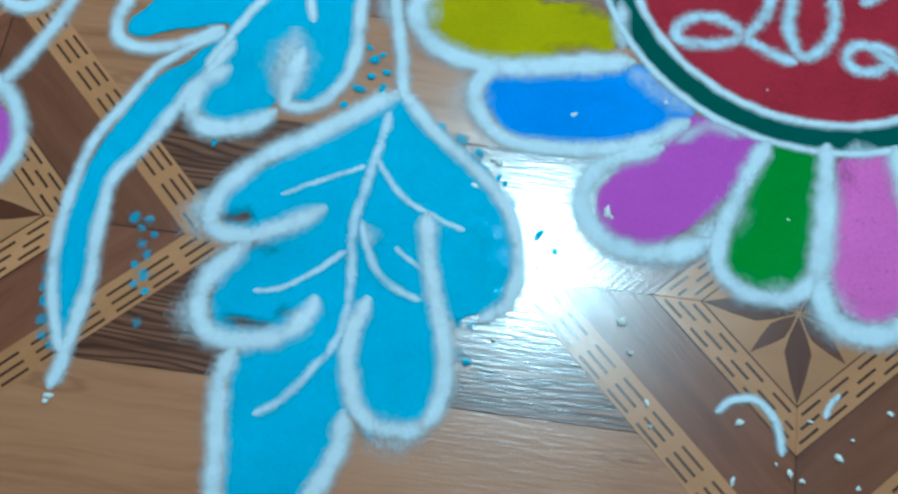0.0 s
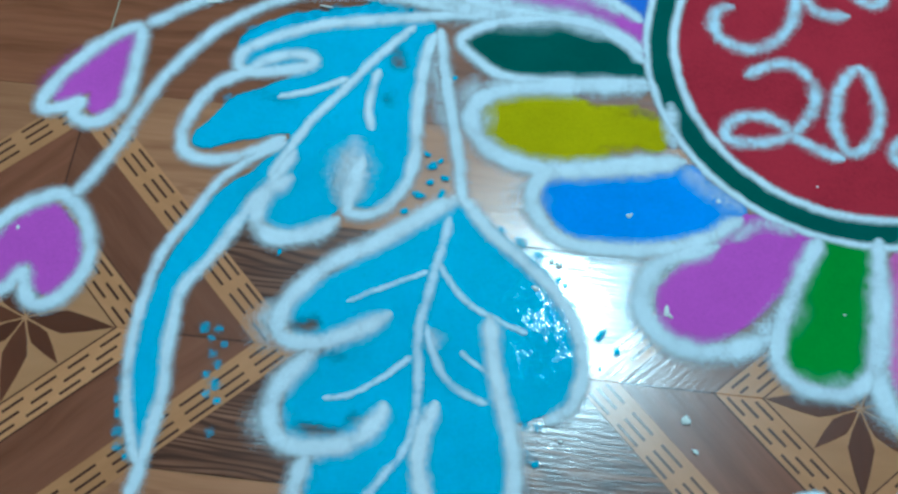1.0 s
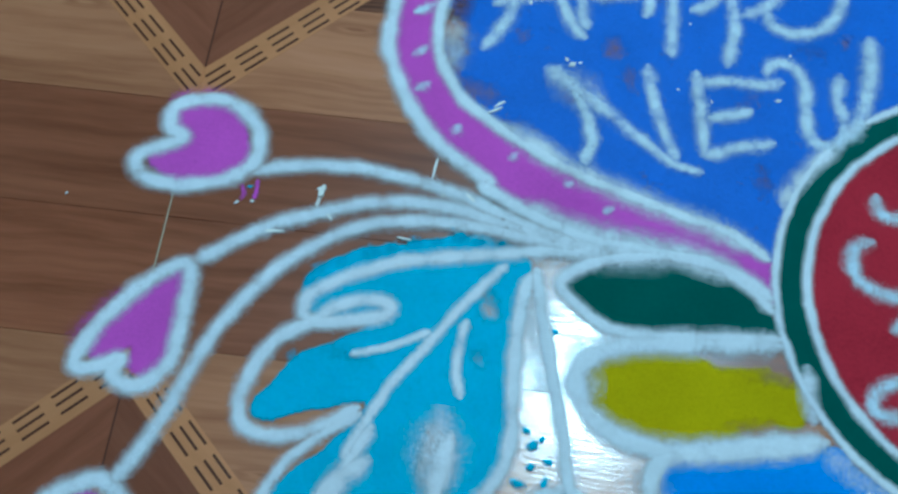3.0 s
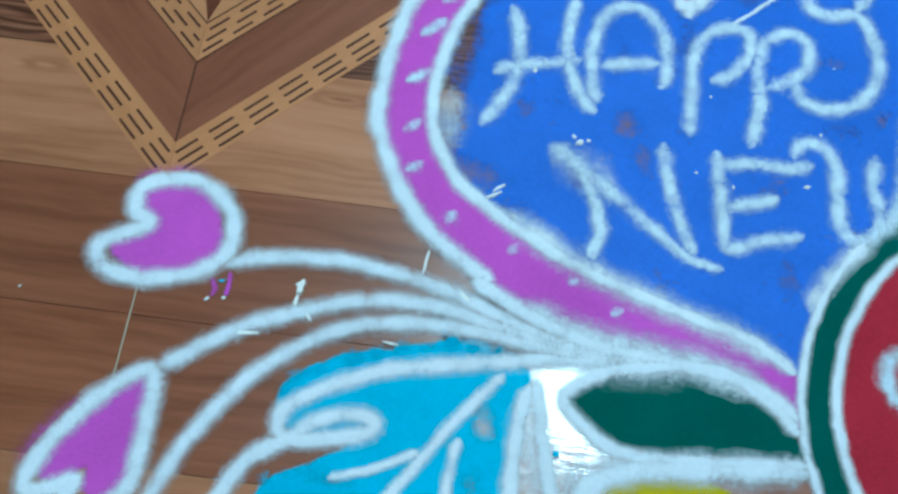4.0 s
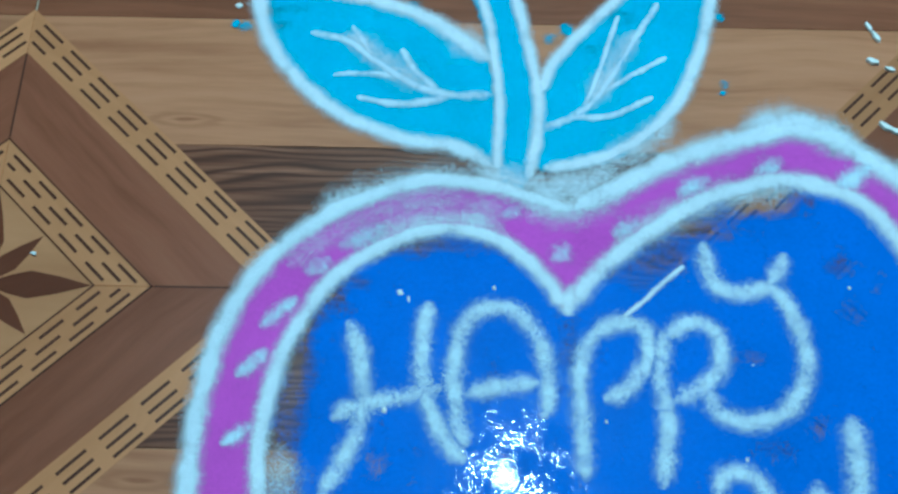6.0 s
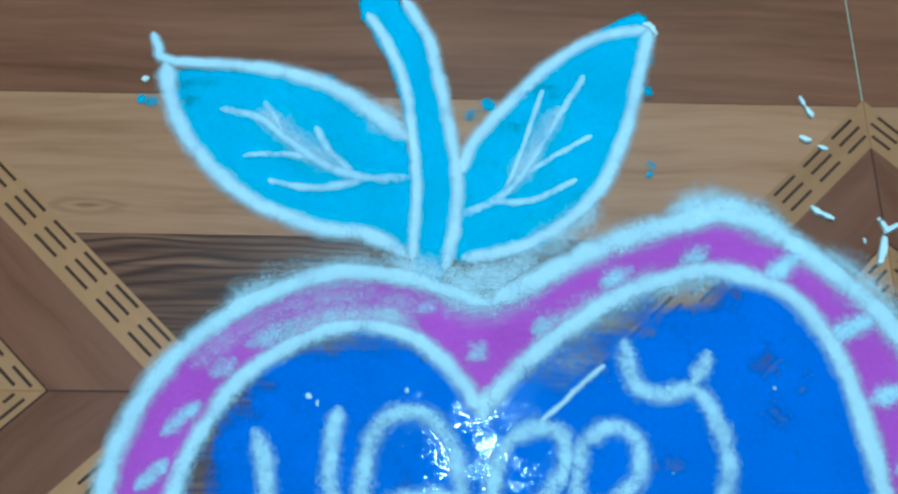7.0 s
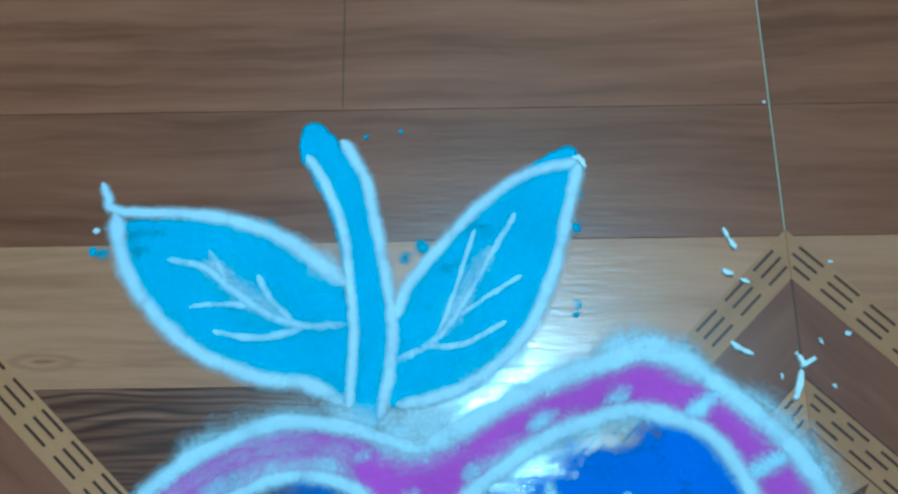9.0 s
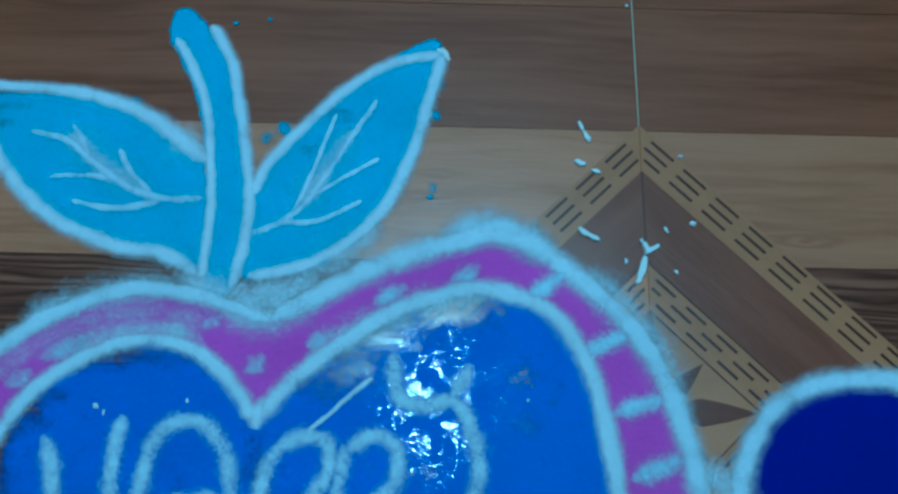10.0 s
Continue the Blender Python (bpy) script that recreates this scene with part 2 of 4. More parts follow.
for i in range(-3, 5):
    for j in range(-4, 4):
        cx, cy = i * P, j * P
        if X0 + 0.1 < cx < X1 - 0.1 and Y0 + 0.1 < cy < Y1 - 0.1:
            med = part("medallion", FIELD, floor, pose(cx, cy, 0), "eight-pointed dark star in a mitred square frame")
            for name, me in SIDE.items():
                for q in range(4):
                    part(name, me, med, pose(0, 0, 0, 0, 0, 45 + 90 * q))
            for q in range(4):
                part("mitre_line", MITRE, med, pose(0, 0, 0, 0, 0, 90 * q))
                part("petal", LONG, med, pose(0, 0, 0, 0, 0, 90 * q))
                part("petal", SHORT, med, pose(0, 0, 0, 0, 0, 45 + 90 * q))
for i in range(-3, 4):
    for j in range(-4, 4):
        cx, cy = i * P + 0.3, j * P
        if not X0 < cx < X1:
            continue
        for dy, key in ((-0.25, "brown"), (-0.15, "tan"), (-0.05, "grain"), (0.05, "grain"), (0.15, "tan"), (0.25, "brown")):
            if Y0 < cy + dy < Y1:
                part("plank", meshes[key], floor, pose(cx, cy + dy, 0, 0, 0, 180 if dy < 0 else 0))
                if dy == -0.25:
                    part("plank_joint", JOINT, floor, pose(cx, cy + dy, 0))
floor.location.z = -0.0007


# ---- powder ----
def powder(name, colour, thin=0.0, shade=0.85, fine=0.32, ragged=0.4, pins=0.4, veil=0.24, shine=0.0, haze=0.02):
    """Loose coloured powder: grains, clumps, and cover that breaks up where the layer runs out.
    shine: how much of the glazed floor glints through between the grains."""
    m, n, l, b = material(name)
    co = n.new("ShaderNodeNewGeometry")
    def noise_at(scale, detail, rough=0.6, stretch=None):
        t = n.new("ShaderNodeTexNoise")
        t.inputs["Scale"].default_value, t.inputs["Detail"].default_value, t.inputs["Roughness"].default_value = scale, detail, rough
        if stretch:
            k = n.new("ShaderNodeMapping"); k.inputs["Scale"].default_value = stretch
            l.new(co.outputs["Position"], k.inputs[0]); l.new(k.outputs[0], t.inputs["Vector"])
        else:
            l.new(co.outputs["Position"], t.inputs["Vector"])
        return t.outputs["Fac"]
    def calc(op, a, b_, c=None):
        k = n.new("ShaderNodeMath"); k.operation = op
        for i, v in enumerate((a, b_, c)):
            if v is None:
                continue
            if isinstance(v, (int, float)):
                k.inputs[i].default_value = v
            else:
                l.new(v, k.inputs[i])
        return k.outputs[0]
    def step(v, low, high, most=1.0):
        k = n.new("ShaderNodeMapRange"); k.interpolation_type = "SMOOTHSTEP"
        k.inputs[1].default_value, k.inputs[2].default_value, k.inputs[4].default_value = low, high, most
        l.new(v, k.inputs[0])
        return k.outputs[0]
    grain, clump, patch, cloud = noise_at(1300, 2), noise_at(330, 3), noise_at(75, 3), noise_at(16, 3)
    cover = n.new("ShaderNodeAttribute"); cover.attribute_name = "cover"
    v = calc("MULTIPLY_ADD", calc("SUBTRACT", grain, 0.5), 0.5 * fine, cover.outputs["Fac"])
    v = calc("MULTIPLY_ADD", calc("SUBTRACT", clump, 0.5), 1.0 * fine, v)
    v = calc("MULTIPLY_ADD", calc("SUBTRACT", patch, 0.5), ragged, v)
    hole = calc("MAXIMUM", calc("SUBTRACT", calc("MULTIPLY_ADD", patch, 0.6, calc("MULTIPLY", cloud, 0.4)), 0.52), 0.0)
    v = calc("MULTIPLY_ADD", hole, -thin, v)
    pin = calc("MAXIMUM", calc("SUBTRACT", noise_at(560, 1), 0.57), 0.0)
    v = calc("MULTIPLY_ADD", pin, -pins, v)
    # single grains: each small cell is either there or not
    snap = n.new("ShaderNodeVectorMath"); snap.operation = "SNAP"
    snap.inputs[1].default_value = (0.00024, 0.00024, 1.0)
    l.new(co.outputs["Position"], snap.inputs[0])
    dice = n.new("ShaderNodeTexWhiteNoise"); dice.noise_dimensions = "2D"
    l.new(snap.outputs[0], dice.inputs["Vector"])
    v = calc("SUBTRACT", v, calc("MULTIPLY_ADD", dice.outputs["Value"], 0.72, 0.06))
    l.new(step(v, -veil, veil), b.inputs["Alpha"])
    low = tuple(c * shade for c in colour)
    r = ramp(n, [(0.34, low), (0.50, colour), (0.64, tuple(min(0.95, c * 1.12) for c in colour))])
    tone = calc("MULTIPLY_ADD", grain, 0.3, calc("MULTIPLY_ADD", clump, 0.25, calc("MULTIPLY", cloud, 0.45)))
    l.new(tone, r.inputs[0]); l.new(r.outputs[0], b.inputs["Base Color"])
    b.inputs["Roughness"].default_value = 0.95 if haze < 0.1 else 0.55
    b.inputs["Specular IOR Level"].default_value = haze
    bump = n.new("ShaderNodeBump"); bump.inputs["Strength"].default_value = 0.4; bump.inputs["Distance"].default_value = 0.0009
    l.new(tone, bump.inputs["Height"]); l.new(bump.outputs[0], b.inputs["Normal"])
    if shine:
        # small bare chinks between the grains, in drifts, where the glaze below takes the lamp's light
        chink = step(noise_at(1.0, 2, 0.6, (900.0, 460.0, 1.0)), 0.565, 0.59)
        drift = step(noise_at(60, 4, 0.7), 0.47, 0.56)
        l.new(calc("MULTIPLY", calc("MULTIPLY", chink, drift), shine), b.inputs["Coat Weight"])
        b.inputs["Coat Roughness"].default_value = 0.07
        b.inputs["Coat IOR"].default_value = 1.45
        dent = n.new("ShaderNodeBump"); dent.inputs["Strength"].default_value = 0.22; dent.inputs["Distance"].default_value = 0.0004
        l.new(noise_at(1.0, 2, 0.5, (230.0, 330.0, 1.0)), dent.inputs["Height"]); l.new(dent.outputs[0], b.inputs["Coat Normal"])
    return m


M_WHITE = powder("white_powder", (0.73, 0.79, 0.84), shade=0.93, fine=0.24, ragged=0.26, pins=0.2, veil=0.24)
M_LETTER = powder("thin_white_powder", (0.65, 0.77, 0.86), shade=0.92, fine=0.50, ragged=0.42, thin=1.8, pins=0.6, veil=0.22)
M_CHALK = powder("chalk_crumb", (0.88, 0.87, 0.82), shade=0.95, fine=0.1, ragged=0.0, pins=0.0, veil=0.1)
M_CYAN = powder("cyan_powder", (0.0, 0.46, 0.68), thin=2.2, pins=0.5, shine=0.3)
M_BLUE = powder("blue_powder", (0.022, 0.150, 0.62), thin=3.2, pins=0.6, shine=0.9, haze=0.1)
M_MAGENTA = powder("magenta_powder", (0.60, 0.095, 0.50), thin=1.2)
M_DARKGREEN = powder("dark_green_powder", (0.0, 0.095, 0.075), thin=1.0)
M_RED = powder("red_powder", (0.46, 0.026, 0.045), thin=1.6, shade=0.68)
M_YELLOW = powder("yellow_powder", (0.52, 0.40, 0.002), thin=2.0)
M_AZURE = powder("azure_powder", (0.0, 0.275, 0.80), thin=0.6, pins=0.2)
M_GREEN = powder("green_powder", (0.006, 0.27, 0.030), thin=0.6, pins=0.2)
M_PINK = powder("pink_powder", (0.84, 0.16, 0.50), thin=2.0, pins=2.5)
M_NAVY = powder("navy_powder", (0.012, 0.014, 0.24), thin=0.5)


def rangoli(name, label, category, group=""):
    return tagged(new(name), label, category, group)


def smooth(points, closed, step=0.0022):
    """A rounded line through the points (millimetres in, metres out), cut into even short steps."""
    p = [Vector((x / 1000, y / 1000)) for x, y in points]
    n = len(p)
    out = []
    for i in range(n if closed else n - 1):
        if closed:
            a, b, c, d = p[i - 1], p[i], p[(i + 1) % n], p[(i + 2) % n]
        else:
            a, b, c, d = p[max(i - 1, 0)], p[i], p[i + 1], p[min(i + 2, n - 1)]
        k = max(2, int((c - b).length / step))
        for s in range(k):
            t = s / k
            out.append(0.5 * (2 * b + (c - a) * t + (2 * a - 5 * b + 4 * c - d) * t * t + (3 * b - 3 * c + d - a) * t ** 3))
    if not closed:
        out.append(p[-1])
    return out


def normals(q, closed):
    n = len(q)
    out = []
    for i in range(n):
        a = q[i - 1] if closed or i else q[0]
        b = q[(i + 1) % n] if closed or i < n - 1 else q[-1]
        d = (b - a).normalized()
        out.append(Vector((-d.y, d.x)))
    return out


def covered(name, verts, faces, cover, mat, parent, label=""):
    if not parent.children:
        c = sum((Vector(v) for v in verts), Vector()) / len(verts)
        parent.location = (c.x, c.y, 0)
    o = parent.location
    me = bpy.data.meshes.new(name)
    me.from_pydata([(x - o.x, y - o.y, z) for x, y, z in verts], [], faces)
    at = me.attributes.new("cover", "FLOAT", "POINT")
    at.data.foreach_set("value", cover)
    me.materials.append(mat)
    me.shade_smooth()
    return part(name, me, parent, label=label)


PROFILE = tuple((u, max(0.0, 1 - 1.5 * abs(u)) ** 0.8, c) for u, c in ((-1.0, -0.04), (-0.8, 0.14), (-0.6, 0.30), (-0.42, 0.56), (-0.24, 0.82), (0.0, 0.95), (0.24, 0.82), (0.42, 0.56), (0.6, 0.30), (0.8, 0.14), (1.0, -0.04)))
LAYER = [0]


def stroke(parent, name, mat, points, width, closed=False, label="", base=0.75, dens=1.0, loose=0.5):
    """A line of powder let fall from the fingers: a low ridge with a loose, feathered edge."""
    q = smooth(points, closed)
    nn = normals(q, closed)
    LAYER[0] += 1
    base = base + 0.004 * (LAYER[0] % 41)
    w0, w1 = width if isinstance(width, tuple) else (width, width)
    n = len(q)
    verts, cover, faces = [], [], []
    run = 0.0
    total = sum((q[i] - q[i - 1]).length for i in range(1, n))
    for i in range(n):
        run += (q[i] - q[i - 1]).length if i else 0.0
        w = (w0 + (w1 - w0) * run / total) / 2000 * 1.75
        s = noise.noise((q[i].x * 70, q[i].y * 70, 3.0))
        w *= 1.0 + 0.14 * s + 0.05 * noise.noise((q[i].x * 260, q[i].y * 260, 1.0))
        shift = 0.0006 * noise.noise((q[i].x * 120, q[i].y * 120, 7.0))
        end = 1.0 if closed else min(1.0, math.sqrt((min(run, total - run) + 0.0008) / (w * 0.9)))
        w *= max(0.38, end)
        shift += 0.0007 * noise.noise((q[i].x * 40, q[i].y * 40, 9.0))
        high = min(0.0007, 0.09 * w) * (1 + 0.25 * s) * dens
        thick = 0.97 + 0.30 * noise.noise((q[i].x * 55, q[i].y * 55, 12.0)) - (0.0 if closed else 0.6 * (1 - end))
        for u, h, c in PROFILE:
            p = q[i] + nn[i] * (u * w + shift)
            verts.append((p.x, p.y, base / 1000 + high * h if h else base / 1000 - 0.0002))
            uneven = 0.40 * noise.noise((p.x * 90, p.y * 90, 21.0)) + 0.15 * noise.noise((p.x * 230, p.y * 230, 17.0))
            cover.append(c * (thick + loose * uneven) * dens)
    k = len(PROFILE)
    for i in range(n if closed else n - 1):
        j = (i + 1) % n
        for a in range(k - 1):
            faces.append((i * k + a, j * k + a, j * k + a + 1, i * k + a + 1))
    return covered(name, verts, faces, cover, mat, parent, label)


def fill(parent, name, mat, points, label="", z=0.35, fade=3.5, hole=None, cell=0.0025, bare=()):
    """A sifted patch of coloured powder inside a drawn shape; it runs thin towards its edge.
    bare: places where little fell (x, y, half sizes, share missing)."""
    LAYER[0] += 1
    z = z + 0.006 * (LAYER[0] % 23)
    q = np.array([tuple(v) for v in smooth(points, True, 0.003)])
    lo, hi = q.min(0) - 0.004, q.max(0) + 0.004
    nx, ny = (np.ceil((hi - lo) / cell)).astype(int) + 1
    gx, gy = np.meshgrid(lo[0] + np.arange(nx) * cell, lo[1] + np.arange(ny) * cell, indexing="ij")
    p = np.stack([gx.ravel(), gy.ravel()], 1)
    def depth(q):
        near = np.full(len(p), 1e9)
        inside = np.zeros(len(p), bool)
        for s, e in zip(q, np.roll(q, -1, 0)):
            d = e - s
            t = np.clip(((p - s) @ d) / max(d @ d, 1e-12), 0, 1)
            near = np.minimum(near, ((p - s - t[:, None] * d) ** 2).sum(1))
            if s[1] != e[1]:
                inside ^= ((s[1] > p[:, 1]) != (e[1] > p[:, 1])) & (p[:, 0] < d[0] * (p[:, 1] - s[1]) / d[1] + s[0])
        return np.sqrt(near) * np.where(inside, 1, -1) * 1000
    dist = depth(q)
    if hole:
        dist = np.minimum(dist, -depth(np.array([tuple(v) for v in smooth(hole, True, 0.003)])))
    wob = np.array([1.6 * noise.noise((x * 90, y * 90, 5.0)) + 0.9 * noise.noise((x * 300, y * 300, 2.0)) for x, y in p])
    dist += wob + 1.2
    cover = np.interp(dist, [-2.2, 0.0, 1.5, fade + 1.0], [-0.25, 0.4, 0.9, 1.02])
    if bare:
        drift = np.array([(noise.noise((x * 45, y * 45, 31.0)) + 0.6 * noise.noise((x * 120, y * 120, 33.0)), noise.noise((x * 45, y * 45, 41.0)) + 0.6 * noise.noise((x * 120, y * 120, 43.0))) for x, y in p])
        for x, y, rx, ry, share in bare:
            d = np.hypot((p[:, 0] * 1000 - x) / rx + 0.55 * drift[:, 0], (p[:, 1] * 1000 - y) / ry + 0.55 * drift[:, 1])
            cover -= share * np.interp(d, [0.25, 0.75, 1.3], [1.0, 0.55, 0.0])
    high = np.interp(dist, [-2.0, 2.0], [0.15, 1.0]) * z / 1000
    keep = (dist > -2.6).reshape(nx, ny)
    cells = np.argwhere(keep[:-1, :-1] | keep[1:, :-1] | keep[:-1, 1:] | keep[1:, 1:])
    ids = np.stack([cells[:, 0] * ny + cells[:, 1], (cells[:, 0] + 1) * ny + cells[:, 1], (cells[:, 0] + 1) * ny + cells[:, 1] + 1, cells[:, 0] * ny + cells[:, 1] + 1], 1)
    used, back = np.unique(ids, return_inverse=True)
    verts = [(float(p[k, 0]), float(p[k, 1]), float(high[k])) for k in used]
    return covered(name, verts, back.reshape(ids.shape).tolist(), cover[used].tolist(), mat, parent, label)


def dabs(parent, mat, rows):
    """Colour that went over the drawn line: soft dabs at x, y with a radius."""
    for x, y, r in rows:
        rnd = random.Random(int(x * 3 + y * 7))
        a = rnd.uniform(0, 3.1)
        dx, dy = r * 0.8 * math.cos(a), r * 0.8 * math.sin(a)
        stroke(parent, "spill", mat, [(x - dx, y - dy), (x + rnd.uniform(-1, 1), y + rnd.uniform(-1, 1)), (x + dx, y + dy)], r * 2.1, dens=rnd.uniform(0.6, 0.9), base=0.35, loose=1.0)


def around(circle, r, n=28):
    return [(circle[0] + r * math.cos(2 * math.pi * i / n), circle[1] + r * math.sin(2 * math.pi * i / n)) for i in range(n)]


def crumb(x, y, r, mat, name, label, group, flat=False):
    """A small uneven lump of powder."""
    rnd = random.Random(int(x * 7 + y * 13 + r * 31))
    k = 11
    a0 = rnd.uniform(0, 6.3)
    sx, sy = rnd.uniform(0.8, 1.4), rnd.uniform(0.6, 1.0)
    verts, cover, faces = [], [], []
    rings = ((1.5, 0.0, -0.1), (0.9, 0.45, 0.5), (0.45, 0.9, 0.85)) if flat else ((1.25, 0.0, 0.0), (0.85, 0.45, 0.75), (0.45, 0.9, 1.2))
    for f, h, c in rings:
        for i in range(k):
            a = 2 * math.pi * i / k
            d = r / 1000 * f * (1 + 0.12 * math.sin(2 * a + a0) + rnd.uniform(-0.34, 0.3)) * 0.8
            ca, sa = math.cos(a) * sx * d, math.sin(a) * sy * d
            verts.append((x / 1000 + ca * math.cos(a0) - sa * math.sin(a0), y / 1000 + ca * math.sin(a0) + sa * math.cos(a0), 0.0006 + h * (0.0007 if flat else min(0.0012, r / 4500) + 0.0007)))
            cover.append(c)
    for q in range(2):
        for i in range(k):
            j = (i + 1) % k
            faces.append((q * k + i, q * k + j, (q + 1) * k + j, (q + 1) * k + i))
    faces.append(tuple(2 * k + i for i in range(k)))
    c = Vector((x / 1000, y / 1000, 0))
    me = bpy.data.meshes.new(name)
    me.from_pydata([(v[0] - c.x, v[1] - c.y, v[2]) for v in verts], [], faces)
    at = me.attributes.new("cover", "FLOAT", "POINT")
    at.data.foreach_set("value", cover)
    me.materials.append(mat)
    me.shade_smooth()
    ob = new(name, me)
    ob.location = c
    return tagged(ob, label, "powder crumb", group)


def scatter_crumbs(rows):
    for x, y, r in rows:
        crumb(x, y, r * 0.85, M_CHALK, "powder_crumb", "loose crumb of white powder on the rangoli", "white crumbs")


def flakes(rows):
    """Splinters of dried white powder: both ends and the width in millimetres."""
    for x0, y0, x1, y1, w in rows:
        rnd = random.Random(int(x0 * 17 + y0 * 5 + x1))
        a, b = Vector((x0, y0)) / 1000, Vector((x1, y1)) / 1000
        mid, run = (a + b) / 2, (b - a)
        side = Vector((-run.y, run.x)).normalized() * w / 2000
        rim = []
        k = 5
        for sign in (1, -1):
            for i in range(k):
                t = i / (k - 1) if sign > 0 else 1 - i / (k - 1)
                swell = (0.45 + 0.55 * math.sin(math.pi * min(1, max(0, t * 0.9 + 0.05)))) * rnd.uniform(0.65, 1.2)
                rim.append(a - mid + run * (t + rnd.uniform(-0.05, 0.05)) + side * sign * swell)
        high = 0.0006 + w / 3500
        verts = [(v.x, v.y, 0.0002) for v in rim] + [(v.x * 0.82, v.y * 0.82, high) for v in rim]
        m = len(rim)
        faces = [(i, (i + 1) % m, m + (i + 1) % m, m + i) for i in range(m)] + [tuple(range(m, 2 * m))]
        me = bpy.data.meshes.new("powder_flake")
        me.from_pydata(verts, [], faces)
        me.attributes.new("cover", "FLOAT", "POINT").data.foreach_set("value", [1.3] * len(verts))
        me.materials.append(M_CHALK)
        ob = new("powder_flake", me)
        ob.location = (mid.x, mid.y, 0)
        tagged(ob, "splinter of dried white powder on the floor", "powder flake", "white flakes")


def scatter_specks(rows):
    for x, y, r in rows:
        crumb(x, y, r, M_CYAN, "powder_speck", "speck of spilt cyan powder on the floor", "cyan specks", flat=True)


# ---- the rangoli: strokes in millimetres on the floor ----

heart = rangoli('rangoli_heart', 'large blue powder heart with magenta border and white lettering', 'rangoli figure', '')
HEART_INNER = [(348.5, -11), (335, 11.5), (310.3, 33.9), (285, 41.7), (256.1, 37.5), (224.3, 20), (203.9, -0.2), (188.1, -29.1), (179, -56.1), (174, -89.5), (174.2, -117.8), (181.8, -144.6), (197.5, -170.6), (222.9, -190.8), (254.7, -209.8), (290.8, -227.6), (332.8, -242.5), (373.9, -255.3), (407.7, -265.3), (432.7, -283), (457.7, -258), (542.6, -148.9), (564.1, -116.3), (574.2, -82.7), (573.9, -52.2), (570.8, -26.5), (565.6, 4.6), (555.8, 34.6), (538.1, 61.4), (518.3, 74.1), (490.8, 80.4), (459.4, 74.4), (431.6, 62.4), (400.7, 41.6), (370.6, 16)]
fill(heart, 'border_fill', M_MAGENTA, [(354.2, 56.3), (328.9, 65.1), (306.9, 72.3), (281.1, 76), (258.9, 74.9), (222.6, 61.3), (187.4, 36.8), (161, 5.9), (145.8, -30.2), (138.1, -68.4), (136, -104.8), (137.8, -132.6), (147.3, -157), (162.6, -186.8), (189.8, -217.8), (227.4, -242.7), (224.9, -248.1), (257.4, -264.7), (302.3, -280.8), (345.9, -285), (389.2, -290.1), (419.4, -301.1), (436.5, -316.8), (461.5, -308.8), (582.1, -164.4), (607.4, -135.5), (621.9, -99), (624.3, -64.8), (621.7, -36.6), (615.8, -7.6), (606.7, 22.1), (589.9, 52.6), (564.9, 79), (531.7, 107.4), (523.8, 112.3), (495.9, 118.7), (463.8, 109.8), (432.1, 99.1), (404.2, 85), (376.7, 69.3)], label='magenta powder border', hole=HEART_INNER)
fill(heart, 'inner_fill', M_BLUE, HEART_INNER, label='patchy bright blue powder', bare=[
    (183, -130, 17, 34, 0.62), (206, -168, 24, 20, 0.55), (234, -194, 22, 12, 0.4), (186, -88, 14, 34, 0.75), (190, -40, 17, 36, 0.8), (206, 2, 20, 20, 0.7),
    (245, 30, 34, 10, 0.62), (292, 32, 34, 11, 0.45), (424, 46, 40, 14, 0.75), (468, 66, 34, 13, 0.95), (395, 18, 26, 16, 0.55), (415, 26, 22, 12, 0.35),
    (240, -108, 9, 14, 0.42), (312, -110, 10, 16, 0.6), (324, -138, 9, 12, 0.5), (427, -215, 9, 18, 0.45), (417, -150, 14, 16, 0.35), (282, -160, 12, 14, 0.4),
    (462, -96, 16, 12, 0.4), (490, -82, 14, 12, 0.38), (515, 21, 14, 9, 0.4), (517, -10, 11, 10, 0.38), (453, -40, 12, 10, 0.42), (304, -55, 8, 22, 0.3), (350, -40, 10, 30, 0.42), (262, -215, 14, 10, 0.4)])
stroke(heart, 'outline', M_WHITE, [(354.2, 56.3), (328.9, 65.1), (306.9, 72.3), (281.1, 76), (258.9, 74.9), (222.6, 61.3), (187.4, 36.8), (161, 5.9), (145.8, -30.2), (138.1, -68.4), (136, -104.8), (137.8, -132.6), (147.3, -157), (162.6, -186.8), (189.8, -217.8), (227.4, -242.7), (224.9, -248.1), (257.4, -264.7), (302.3, -280.8), (345.9, -285), (389.2, -290.1), (419.4, -301.1), (436.5, -316.8)], 12.3)
stroke(heart, 'inner_outline', M_WHITE, [(348.5, -11), (335, 11.5), (310.3, 33.9), (285, 41.7), (256.1, 37.5), (224.3, 20), (203.9, -0.2), (188.1, -29.1), (179, -56.1), (174, -89.5), (174.2, -117.8), (181.8, -144.6), (197.5, -170.6), (222.9, -190.8), (254.7, -209.8), (290.8, -227.6), (332.8, -242.5), (373.9, -255.3), (407.7, -265.3), (432.7, -283)], 10.3)
